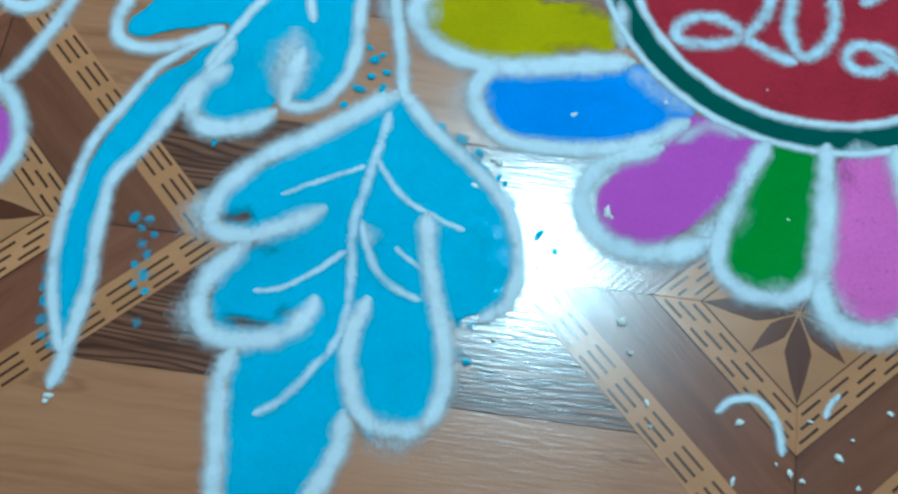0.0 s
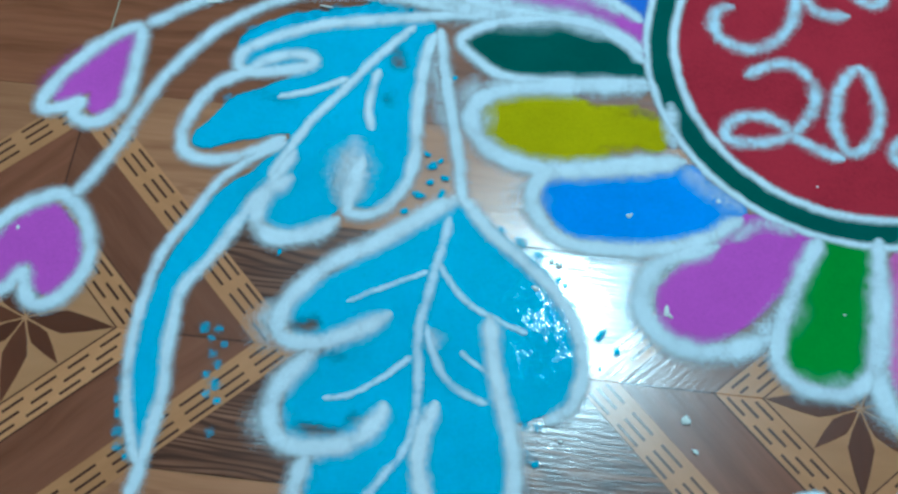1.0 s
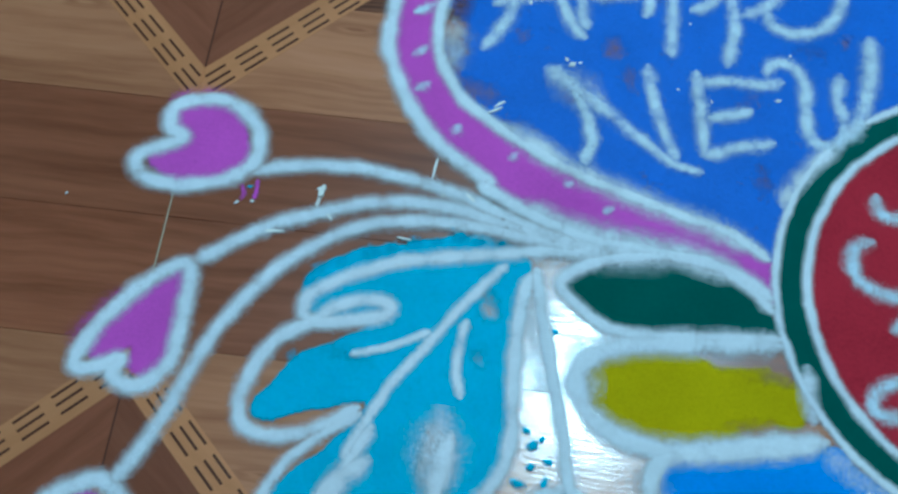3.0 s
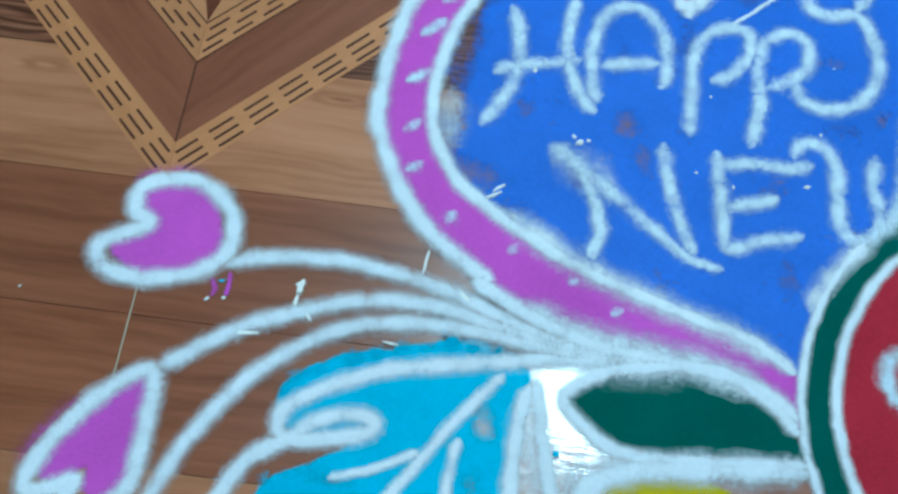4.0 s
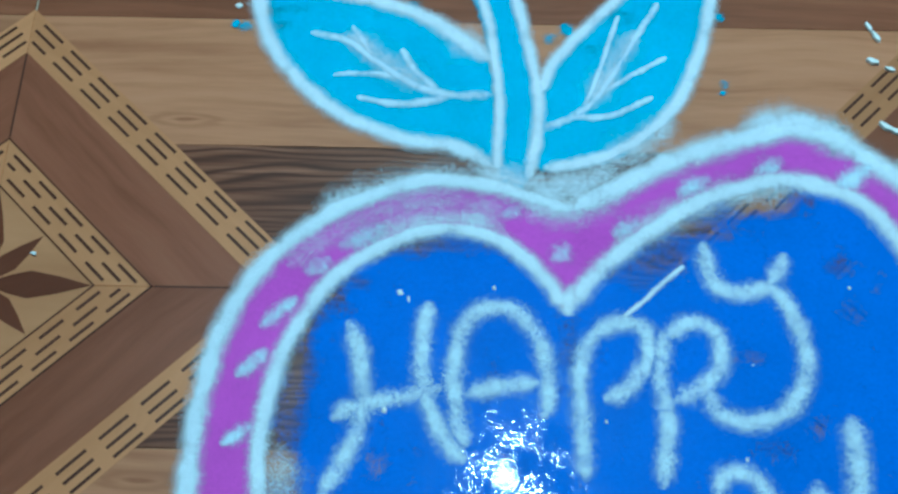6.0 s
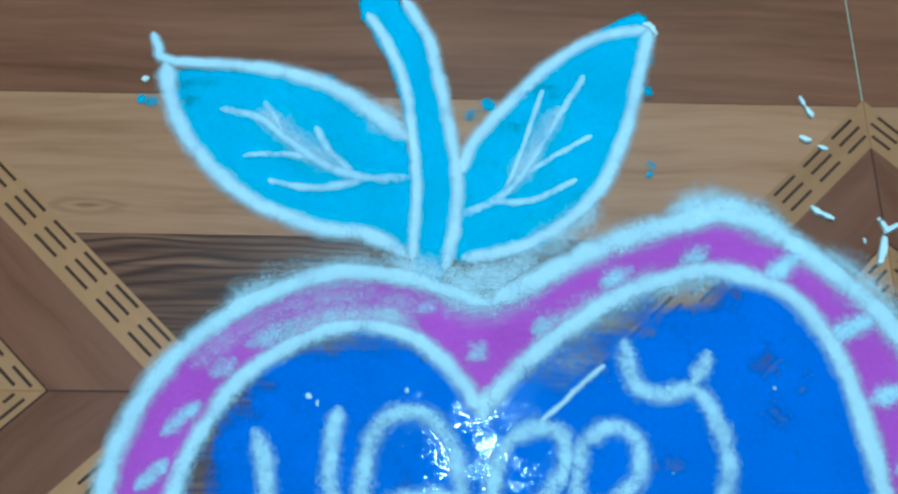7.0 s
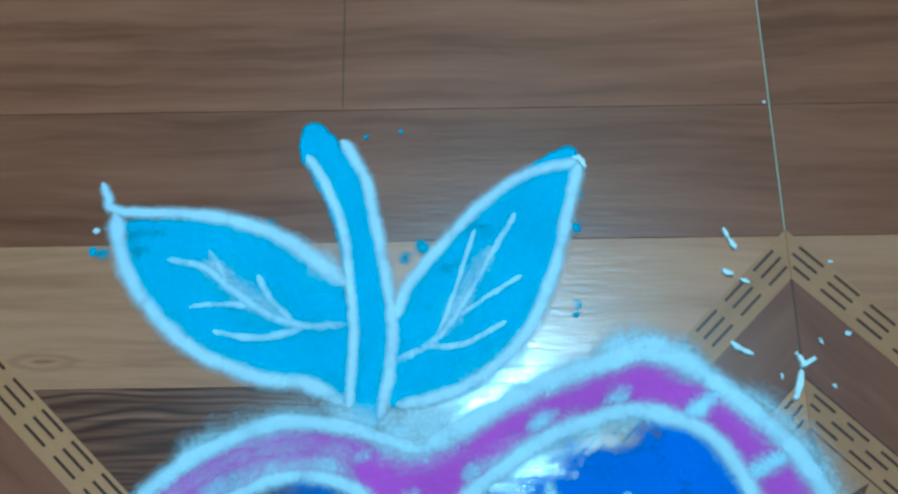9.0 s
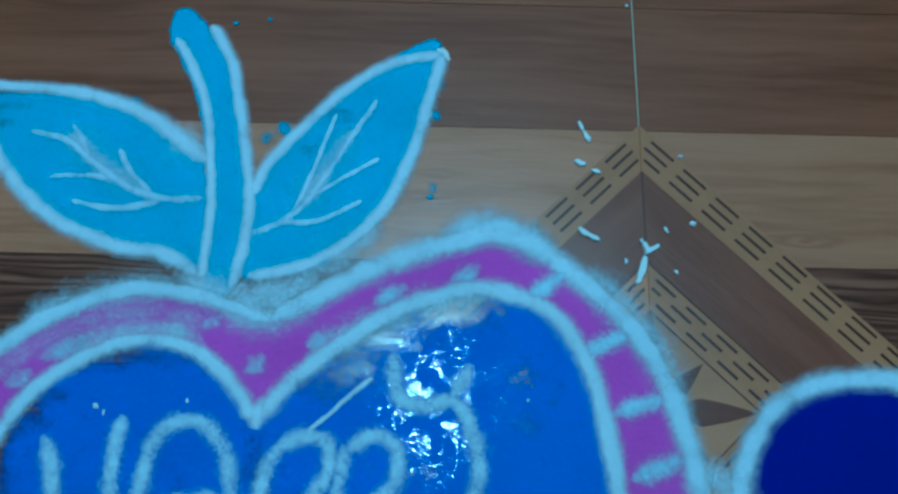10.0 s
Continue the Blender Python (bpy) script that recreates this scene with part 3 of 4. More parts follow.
stroke(heart, 'outline', M_WHITE, [(354.7, 56.9), (376.7, 69.3), (404.2, 85), (432.1, 99.1), (463.8, 109.8), (495.9, 118.7), (523.8, 112.3), (531.7, 107.4), (564.9, 79), (589.9, 52.6), (606.7, 22.1), (615.8, -7.6), (621.7, -36.6), (624.3, -64.8), (621.9, -99), (607.4, -135.5), (582.1, -164.4)], 15.6)
stroke(heart, 'inner_outline', M_WHITE, [(350.2, -9.4), (370.6, 16), (400.7, 41.6), (431.6, 62.4), (459.4, 74.4), (490.8, 80.4), (518.3, 74.1), (538.1, 61.4), (555.8, 34.6), (565.6, 4.6), (570.8, -26.5), (573.9, -52.2), (574.2, -82.7), (564.1, -116.3), (542.6, -148.9)], 12)
stroke(heart, 'dip_blob', M_WHITE, [(352.5, 5), (349.5, -7), (348.7, -15.5)], 16.3)
stroke(heart, 'letter_h', M_LETTER, [(220.1, -20.4), (226.8, -39.6), (230.7, -66), (227.4, -91.6), (216.7, -113.2), (209.3, -127.3)], 10.9, dens=0.80, loose=1.0)
stroke(heart, 'letter_h', M_LETTER, [(213.5, -83), (224.9, -74.2), (248.4, -68.5), (275.4, -61.8)], 10.9, dens=0.80, loose=1.0)
stroke(heart, 'letter_h', M_LETTER, [(267.7, -7.2), (264.6, -27), (264.4, -53.8), (270.6, -79.6), (279.2, -95.6), (289.3, -106)], 10.9, dens=0.80, loose=1.0)
stroke(heart, 'letter_a', M_LETTER, [(289.2, -97.2), (284.1, -75.6), (282.8, -45.8), (288.9, -22.5), (302.9, -11), (320.4, -14.5), (332.2, -32.9), (336.7, -59.4), (332.9, -79.8)], 10.9, dens=0.80, loose=1.0)
stroke(heart, 'letter_a', M_LETTER, [(289.1, -66.2), (309.5, -60.9), (331.7, -57.7)], 10.9, dens=0.80, loose=1.0)
stroke(heart, 'letter_p', M_LETTER, [(365.5, -22.3), (355.9, -47.6), (354.8, -77.4), (356.7, -116.5)], 10.9, dens=0.80, loose=1.0)
stroke(heart, 'letter_p', M_LETTER, [(361.8, -28.3), (379.6, -19.2), (395, -24.3), (394.6, -42.7), (380.9, -61.9), (367.7, -67.8)], 10.9, dens=0.80, loose=1.0)
stroke(heart, 'letter_p', M_LETTER, [(405.5, -23.2), (401.8, -53.9), (403.9, -83.3), (398.1, -119.6)], 10.9, dens=0.80, loose=1.0)
stroke(heart, 'letter_p', M_LETTER, [(405.1, -29), (421.5, -18.8), (436.5, -26.2), (437.3, -45.4), (425.2, -58.9), (408.3, -67.9)], 10.9, dens=0.80, loose=1.0)
stroke(heart, 'letter_y', M_LETTER, [(432.8, 36.1), (434.9, 17.5), (440.9, 4.7), (454.7, 1.1), (471.3, 8.4)], 10.9, dens=0.80, loose=1.0)
stroke(heart, 'letter_y', M_LETTER, [(470.3, 8.3), (478.5, 18.7), (482.4, 29.1)], 10.9, dens=0.80, loose=1.0)
stroke(heart, 'letter_y', M_LETTER, [(454.7, 1.1), (474.2, 2.4), (485.7, -21), (487.7, -47.8), (474.9, -70.5), (453.7, -80.2), (434, -75.2), (428.5, -60.6)], 10.9, dens=0.80, loose=1.0)
stroke(heart, 'letter_n', M_LETTER, [(282.7, -151.9), (295.5, -177.9), (299.7, -200.4), (293.7, -221.7)], 10.4, dens=0.80, loose=1.0)
stroke(heart, 'letter_n', M_LETTER, [(338.3, -122.6), (343.4, -152.2), (353.9, -186), (364.5, -207.4)], 10.4, dens=0.80, loose=1.0)
stroke(heart, 'letter_e', M_LETTER, [(374.5, -124.1), (379.1, -155.7), (384.1, -203.1)], 10.4, dens=0.80, loose=1.0)
stroke(heart, 'letter_e', M_LETTER, [(376.7, -136.8), (401.7, -131.2), (426.9, -131.7), (443, -125.6)], 10.4, dens=0.80, loose=1.0)
stroke(heart, 'letter_e', M_LETTER, [(376.1, -172.5), (395.3, -165.4), (419.9, -156.4)], 10.4, dens=0.80, loose=1.0)
stroke(heart, 'letter_e', M_LETTER, [(382.3, -202.2), (406.4, -191.7), (436.9, -182.2)], 10.4, dens=0.80, loose=1.0)
stroke(heart, 'letter_n', M_LETTER, [(258.7, -135.6), (276.9, -146.6), (310.9, -172.1), (340.4, -195.3), (361.9, -210.7), (384.5, -215.4)], (15.4, 7), dens=0.72, loose=1.0)
stroke(heart, 'letter_w', M_LETTER, [(428.3, -123.8), (434, -110.9), (449.9, -112.4), (458.7, -129.6), (458.8, -156.6), (463.9, -176.9), (481.1, -180.6), (488.2, -161.3), (483.7, -139.7), (484.7, -113.1)], 11.3, dens=0.80, loose=1.0)
stroke(heart, 'letter_w', M_LETTER, [(481.2, -178.2), (495.7, -163.5), (505.3, -134.6), (508.4, -105), (509.8, -74.4)], 13.2, dens=0.80, loose=1.0)
for a, b in (((168, -26), (190, -6)), ((157, -58), (174, -39)), ((152, -98), (169, -85)), ((156, -139), (168, -128)), ((163, -171), (174, -161)), ((194, -208), (201, -196)), ((240, -223), (246, -215)), ((281.6, -239.7), (288.7, -235.2)), ((311.8, -257.6), (319.9, -253)), ((192, 9.5), (208, 20)), ((212, 27), (240, 43)), ((311, 52), (324, 59)), ((340, 20), (352, 33)), ((378, 39), (396, 50)), ((420, 69), (442, 82)), ((470, 86), (490, 96))):
    stroke(heart, 'tick', M_LETTER, [a, ((a[0] + b[0]) / 2 + 0.8, (a[1] + b[1]) / 2), b], (8.0, 11.0) if b[1] < 15 else (13.0, 17.0), dens=0.76 if b[1] < 15 else 0.6, loose=0.9)
for a, b in (((552, 36), (586, 52)), ((572, -3), (606, 9)), ((582, -44), (619, -29)), ((519, 73), (550, 97))):
    stroke(heart, 'tick', M_LETTER, [a, ((a[0] + b[0]) / 2, (a[1] + b[1]) / 2), b], 13.0, dens=0.8, loose=0.7)
stroke(heart, 'scratch', M_WHITE, [(381.5, -16), (400, 0.4), (420.8, 19.2)], 3.1)

disc = rangoli("rangoli_disc", "red powder disc with a dark green ring and white lettering", "rangoli figure")
DISC = (611.6, -295.0, 152.5)
RING = 175.3
fill(disc, "ring_fill", M_DARKGREEN, around(DISC, RING), label="dark green powder ring", z=0.55, hole=around(DISC, DISC[2]))
fill(disc, "red_fill", M_RED, around(DISC, DISC[2]), label="red powder field", z=0.5)
stroke(disc, "ring_outline", M_WHITE, around(DISC, RING), 6.2, closed=True)
stroke(disc, "inner_outline", M_WHITE, around(DISC, DISC[2]), 7, closed=True)
stroke(disc, 'letter_y', M_LETTER, [(508.7, -217.2), (510.9, -231.8), (522.8, -236.3), (537.2, -228.7), (546.3, -206.8)], 11.5, dens=0.80, loose=1.0)
stroke(disc, 'letter_y', M_LETTER, [(549.2, -224.3), (557.8, -252.5), (547.6, -282.1), (526.4, -298.5), (503.3, -295.6), (490.4, -280.3), (494.2, -262.8), (508.3, -258.3)], 11.5, dens=0.80, loose=1.0)
stroke(disc, 'letter_e', M_LETTER, [(563.6, -219.7), (579.9, -229.6), (594.7, -219), (595.5, -201), (576.3, -200.3), (563.6, -219.7), (567.5, -245.6), (583.5, -258.1), (602.3, -255.9)], 11.5, dens=0.80, loose=1.0)
stroke(disc, 'letter_a', M_LETTER, [(637.5, -205), (613.9, -216.7), (608.1, -235), (621.9, -242.1), (635.8, -231.8)], 11.5, dens=0.80, loose=1.0)
stroke(disc, 'digit_2', M_LETTER, [(515.8, -328.8), (526, -320.5), (544.5, -311.3), (562.7, -316.3), (573.2, -339.4), (565.5, -363.9), (547.1, -381.5), (520.3, -389.7), (502.6, -386.5), (507.2, -370.5), (525.2, -363.3), (545.2, -368.8), (560.4, -382.6), (582.1, -392.9), (595.1, -396.5)], 10.6, dens=0.80, loose=1.0)
stroke(disc, 'digit_0', M_LETTER, [(606.7, -305.8), (591.6, -331.9), (587.9, -364), (595.7, -386.3), (609, -384.8), (621.3, -365.4), (621, -333.9), (613.1, -313.3), (604.3, -306.1)], 10.6, dens=0.80, loose=1.0)
stroke(disc, 'digit_2', M_LETTER, [(641.7, -336), (655, -326), (666.3, -310.6)], 10.1, dens=0.80, loose=1.0)
stroke(disc, 'digit_2', M_LETTER, [(641.6, -375.8), (656.9, -372), (667.7, -379.8), (654.6, -394.6), (637.3, -394.5), (632.9, -382.3), (646, -372.5), (667.6, -387.5), (684.8, -392.7)], 10.1, dens=0.80, loose=1.0)

petal_green_dark = rangoli('petal', 'dark green powder petal edged in white', 'rangoli petal', 'petals round the disc')
fill(petal_green_dark, 'fill', M_DARKGREEN, [(291.2, -321.2), (304, -307.7), (337.7, -295.3), (380.6, -292.1), (410.9, -305.5), (434.4, -326.5), (440.8, -338.4), (390.5, -342.5), (340.2, -346.6), (310.3, -338.9)])
stroke(petal_green_dark, 'outline', M_WHITE, [(436.6, -323.9), (417.3, -304.7), (384.8, -287.7), (337.5, -290.4), (303.7, -302.3), (286.7, -317.9), (299.4, -334.1), (323.5, -349.1), (361.4, -350.6), (403.2, -346.6), (442.9, -341.9)], 10)

petal_yellow = rangoli('petal', 'yellow powder petal edged in white', 'rangoli petal', 'petals round the disc')
fill(petal_yellow, 'fill', M_YELLOW, [(309.2, -387.3), (324.6, -368.3), (370, -358.8), (395.2, -365.9), (432.5, -366), (456.5, -375.8), (455.1, -402.6), (424.7, -413.5), (380.4, -425.1), (348, -422.9), (321, -411.3)], bare=[(440, -372, 22, 8, 0.6), (428, -410, 28, 8, 0.6), (405, -366, 14, 5, 0.5)])
stroke(petal_yellow, 'outline', M_WHITE, [(442.9, -346.5), (390.7, -351.3), (340.8, -358.6), (312.3, -370.2), (303, -386.7), (310.6, -409.4), (332, -425.6), (364.6, -432.1), (412.7, -426.5), (471.1, -413.3)], 16.7)

petal_blue = rangoli('petal', 'bright blue powder petal edged in white', 'rangoli petal', 'petals round the disc')
fill(petal_blue, 'fill', M_AZURE, [(363.3, -457.3), (373.5, -434.1), (422.3, -423.9), (473.6, -415.4), (491.9, -430), (518.6, -447.1), (510.7, -458.2), (482.3, -476.9), (436.9, -489.8), (403.3, -490.8), (380.3, -482)])
stroke(petal_blue, 'outline', M_WHITE, [(473.4, -412.3), (426.3, -420.3), (379.6, -431.2), (361.3, -441), (357, -458.2), (364.5, -477.9), (382.3, -491.9), (412.3, -495.7), (453.9, -491.6), (486.7, -479.7), (517, -457.2)], 14.5)

petal_purple = rangoli('petal', 'purple powder petal edged in white', 'rangoli petal', 'petals round the disc')
fill(petal_purple, 'fill', M_MAGENTA, [(454.9, -528.3), (469.6, -505.1), (499.2, -478.3), (521.1, -453.7), (572.2, -462.9), (564.5, -484.3), (541.1, -521.5), (512, -552.2), (484.4, -565.1), (461.4, -557.2)])
stroke(petal_purple, 'outline', M_WHITE, [(499.5, -483.1), (466.9, -496), (447.6, -515.4), (444.9, -541.3), (459, -562), (482.8, -570.7), (510.8, -566.7), (538.5, -553.8)], 17)

petal_green = rangoli('petal', 'green powder petal edged in white', 'rangoli petal', 'petals round the disc')
fill(petal_green, 'fill', M_GREEN, [(576.4, -463.3), (616.3, -459.9), (616.8, -500.4), (611.1, -542.6), (596.9, -582.2), (565.9, -584.4), (544.3, -567.7), (548.7, -537.9), (562.2, -503.6)])
stroke(petal_green, 'outline', M_WHITE, [(575.2, -465.9), (558.9, -504), (543.5, -547.7), (544.6, -574.3), (562.1, -590.2), (589.9, -590.6), (607.5, -574.2), (615, -532.9), (617.5, -495.6), (617.6, -462.2)], 13.7)

petal_pink = rangoli('petal', 'pink powder petal edged in white', 'rangoli petal', 'petals round the disc')
fill(petal_pink, 'fill', M_PINK, [(627, -480), (641.5, -469.3), (663.3, -461.4), (674.2, -515.3), (675.3, -568.9), (665.1, -594.1), (641.4, -599.6), (624.7, -582.6), (620.3, -532.2)], bare=[(630, -490, 10, 16, 0.4)])
stroke(petal_pink, 'outline', M_WHITE, [(617.9, -486.1), (617.1, -532.6), (614.3, -577.6), (623.7, -602.1), (643.3, -609.9), (664.9, -604.8), (681, -585.4), (682.2, -523.3), (666.7, -457.5)], 17.8)

leaf_low = rangoli('leaf_spray', 'large cyan powder leaf with white veins, lobed edge', 'rangoli figure', 'leaf sprays')
fill(leaf_low, 'fill', M_CYAN, [(302.6, -468.6), (338.4, -495.3), (373.2, -521.4), (393.8, -555.5), (403, -594.5), (397, -619.2), (371.1, -634.4), (358.5, -643.8), (363.2, -692.5), (341.8, -717.4), (317.3, -719.6), (302.9, -713.7), (299.9, -740.7), (289.9, -769.5), (276.5, -807.5), (253.6, -812.4), (235.2, -777.1), (225.7, -731.6), (221.8, -694.1), (226.2, -677.1), (207.4, -668.5), (199.4, -649.3), (201.2, -627.5), (217.5, -604.1), (240.8, -587.4), (207.2, -593.5), (191.9, -583.5), (194.5, -562), (227.8, -529.6), (264.8, -499.7)], fade=7, bare=[(204, -583, 13, 9, 0.9), (229, -662, 14, 7, 0.7), (249, -650, 12, 9, 0.5), (212, -530, 16, 7, 0.4), (229, -604, 12, 6, 0.45), (215, -660, 10, 7, 0.6)])
stroke(leaf_low, 'outline', M_WHITE, [(303.1, -463.6), (331.9, -494.8), (357.7, -514.1), (382.8, -538.7), (398.8, -563.9), (404.6, -594.2), (399.2, -621), (381.3, -637.2)], 11.3)
stroke(leaf_low, 'outline', M_WHITE, [(303.1, -463.6), (278.9, -482), (249, -506.8), (215.4, -530.9), (191.5, -557.8), (182.8, -581.2), (190.2, -594.6), (211.7, -596), (238.2, -584.6), (264.4, -565.8)], 15.3)
stroke(leaf_low, 'outline', M_WHITE, [(216.4, -598.9), (201.7, -616.5), (189.4, -640), (193.5, -662.9), (209.6, -673.2), (231.1, -672.2), (252.9, -662.9), (265.7, -646.3), (268.2, -633.2)], 16.1)
stroke(leaf_low, 'outline', M_WHITE, [(222.3, -677.6), (215.8, -697), (218.6, -728.7), (224.2, -755.1), (226.8, -778.3), (236.7, -802.1), (256.8, -819.2)], 14.5)
stroke(leaf_low, 'outline', M_WHITE, [(300.6, -711.3), (301.8, -736.6), (291.2, -766.7), (278.1, -796.4), (256.8, -819.2)], 13.7)
stroke(leaf_low, 'outline', M_WHITE, [(304.7, -629.3), (297.7, -652.4), (298.6, -681.3), (308.5, -708.2), (328.4, -722), (353, -715.8), (363.9, -692.4), (360.2, -656.1), (349.8, -623.8), (340.3, -590.1), (334.7, -559.4)], 12.9)
stroke(leaf_low, 'vein', M_LETTER, [(297.3, -481.8), (293.3, -513.9), (288.3, -547.6), (285.3, -580.1), (290.5, -623.5), (288.3, -662.1), (273.4, -688.9), (258.2, -711.2), (241.3, -723.5)], (7.8, 6.2), dens=0.9, loose=1.0)
stroke(leaf_low, 'vein', M_LETTER, [(286.5, -529.1), (255.8, -545.3), (229.5, -560.7)], (5.0, 4.0), dens=0.9, loose=1.0)
stroke(leaf_low, 'vein', M_LETTER, [(291.6, -521.3), (314.5, -548.5), (341.4, -563), (363.6, -570.2)], (5.7, 4.6), dens=0.9, loose=1.0)
stroke(leaf_low, 'vein', M_LETTER, [(283.3, -597.4), (260.8, -619.1), (239.3, -633), (223.9, -636.4)], (5.3, 4.2), dens=0.9, loose=1.0)
stroke(leaf_low, 'vein', M_LETTER, [(290.3, -572.6), (297.5, -591.8), (308.8, -612.2), (325.7, -622.9), (340.3, -627.2)], (7.1, 5.7), dens=0.9, loose=1.0)
stroke(leaf_low, 'vein', M_LETTER, [(316.6, -589.1), (330.4, -600.4), (341.4, -606.7)], (4.3, 3.4), dens=0.9, loose=1.0)

leaf_up = rangoli('leaf_spray', 'cyan powder leaf with curling lobes and white outlines', 'rangoli figure', 'leaf sprays')
fill(leaf_up, 'fill', M_CYAN, [(263.1, -306.2), (237.8, -289.6), (211.7, -290.3), (174, -302.2), (148.8, -307.7), (116.9, -326.2), (108.6, -341.7), (116.1, -362.1), (156.8, -365.6), (138.1, -381.7), (115, -394.5), (101.6, -414.1), (88.9, -435.4), (98.4, -443), (133, -430.2), (164.9, -424.3), (153.8, -460.1), (156.1, -497.3), (176.4, -507.1), (199.1, -500.5), (214.5, -481.5), (238.2, -480.4), (257.1, -458.7), (262.6, -421.6), (262, -367.9)], fade=7, bare=[(239, -343, 9, 13, 0.75), (236, -382, 8, 9, 0.45), (150, -392, 22, 8, 0.4), (126, -446, 18, 7, 0.5), (214, -455, 12, 26, 0.7)])
fill(leaf_up, 'long_lobe_fill', M_CYAN, [(162.3, -434.2), (144.3, -456.4), (117.7, -483.1), (103.7, -514.8), (91.3, -550.2), (85, -586.1), (85, -622.1), (87.8, -652.3), (98.7, -688.8), (108.6, -681.2), (110.1, -640.5), (108.1, -605.4), (109.7, -568.7), (122.4, -539.5), (143.7, -502.6), (158.5, -465.5)])
stroke(leaf_up, 'outline', M_WHITE, [(303, -291.6), (273, -295.3), (226.2, -304.3), (175.7, -315.3), (139.2, -331.8), (116.6, -346.4), (110.5, -361.3), (118.5, -369.2), (144.1, -365.7), (169.3, -358.1), (169.5, -350.1), (154.3, -348.1), (134.1, -355.2), (121.1, -367.1), (96.7, -385.2), (83.4, -411.7), (80, -436.5), (88.3, -450.7), (112.3, -453.5), (139, -442.6), (161.1, -426.1)], 11.3)
stroke(leaf_up, 'outline', M_WHITE, [(248.2, -308), (221.6, -342.4), (200.1, -376.2), (182.5, -402.3), (166.4, -435.1)], 7.9)
stroke(leaf_up, 'outline', M_WHITE, [(169.6, -429), (161.8, -445.5), (154.4, -464.3)], 8.3)
stroke(leaf_up, 'outline', M_WHITE, [(201, -365.9), (175.6, -380.5), (147.7, -390.6)], 5.8)
stroke(leaf_up, 'outline', M_WHITE, [(224.9, -353.8), (220.9, -386.5), (227.1, -413.5)], 7.1)
stroke(leaf_up, 'outline', M_WHITE, [(162.9, -430.4), (123.9, -463), (104.4, -500), (87.8, -536.4), (82.3, -572.6), (81.6, -609.2), (85.5, -644), (95.5, -676.7), (106.9, -700.1)], 8.9)
stroke(leaf_up, 'outline', M_WHITE, [(171.7, -436.9), (158.5, -465.5), (145.3, -490.5), (124, -537.4), (108.6, -564.2), (108.1, -605.4), (111.3, -640.3), (109.7, -674.7), (107.8, -708.1), (104.4, -724.8)], 10.5)
stroke(leaf_up, 'outline', M_WHITE, [(173.8, -459.9), (154.5, -478.9), (152, -501.9), (167.6, -514.2), (196.1, -508.1), (213.7, -491.5)], 15.8)
stroke(leaf_up, 'outline', M_WHITE, [(264.9, -313.3), (260.4, -340.2), (260.3, -386.4), (263.4, -430.2), (258.2, -461.5), (241.4, -484.2), (219.1, -486.7), (222.1, -460.6), (223.3, -434.9)], 10.8)
stroke(leaf_up, 'outline', M_WHITE, [(219.8, -439.6), (219.4, -465.1), (214.9, -484.4)], 20)
stroke(leaf_up, 'outline', M_WHITE, [(268.8, -308), (274.3, -338.5), (286.5, -387.8), (296.3, -426.3), (304.8, -471.1)], 10.8)

bud_a = rangoli('heart_bud', 'magenta powder heart bud with a broad white edge', 'rangoli figure', 'heart buds')
stroke(bud_a, 'stem', M_WHITE, [(296, -285.1), (258.3, -276.2), (212.7, -258.4), (167.2, -247.9), (122, -243.5), (78.1, -248.9), (55.1, -258)], 11.7, dens=0.88)
fill(bud_a, 'fill', M_MAGENTA, [(-0.8, -235.4), (-15.9, -223.3), (-12.1, -206.5), (5.7, -199.4), (32.1, -205.5), (46.2, -230.7), (47.8, -254.2), (28.2, -268.5), (2.1, -271.7), (-18.9, -260.7), (-23.9, -249.8), (-7.9, -244.7)])
stroke(bud_a, 'outline', M_WHITE, [(-2.2, -235), (-14.3, -224.7), (-14.5, -208.5), (1.1, -199.4), (27.8, -199.4), (48.3, -214.3), (55.5, -234.8), (52, -252.6), (32.3, -266.9), (2.6, -274.2), (-22.6, -270.5), (-33.2, -258.8), (-26.1, -248)], 12.5, closed=True)

bud_b = rangoli('heart_bud', 'slim magenta powder heart bud on a long white stem', 'rangoli figure', 'heart buds')
stroke(bud_b, 'stem', M_WHITE, [(296.3, -288.5), (236.5, -275.8), (196.1, -267.5), (152.3, -269.8), (114.5, -282), (73.7, -300.5), (42.9, -322.9), (26, -335.7)], 11.7, dens=0.88)
fill(bud_b, 'fill', M_MAGENTA, [(24, -340.8), (9.6, -350.2), (-11.8, -374), (-27.7, -402.3), (-27.2, -413.6), (-11.1, -410.8), (-0.7, -401.3), (0.7, -417), (14.7, -424.3), (23.1, -411.2), (26.8, -386.6), (26, -363.4)])
stroke(bud_b, 'outline', M_WHITE, [(25.4, -337.2), (3, -349.5), (-20.5, -378.3), (-34.1, -405.3), (-35.7, -421.3), (-21.3, -421), (-5.8, -412.4), (-8.8, -424.8), (6, -432), (20.5, -422.7), (28.4, -404.7), (29, -372.4)], 12.5, closed=True)

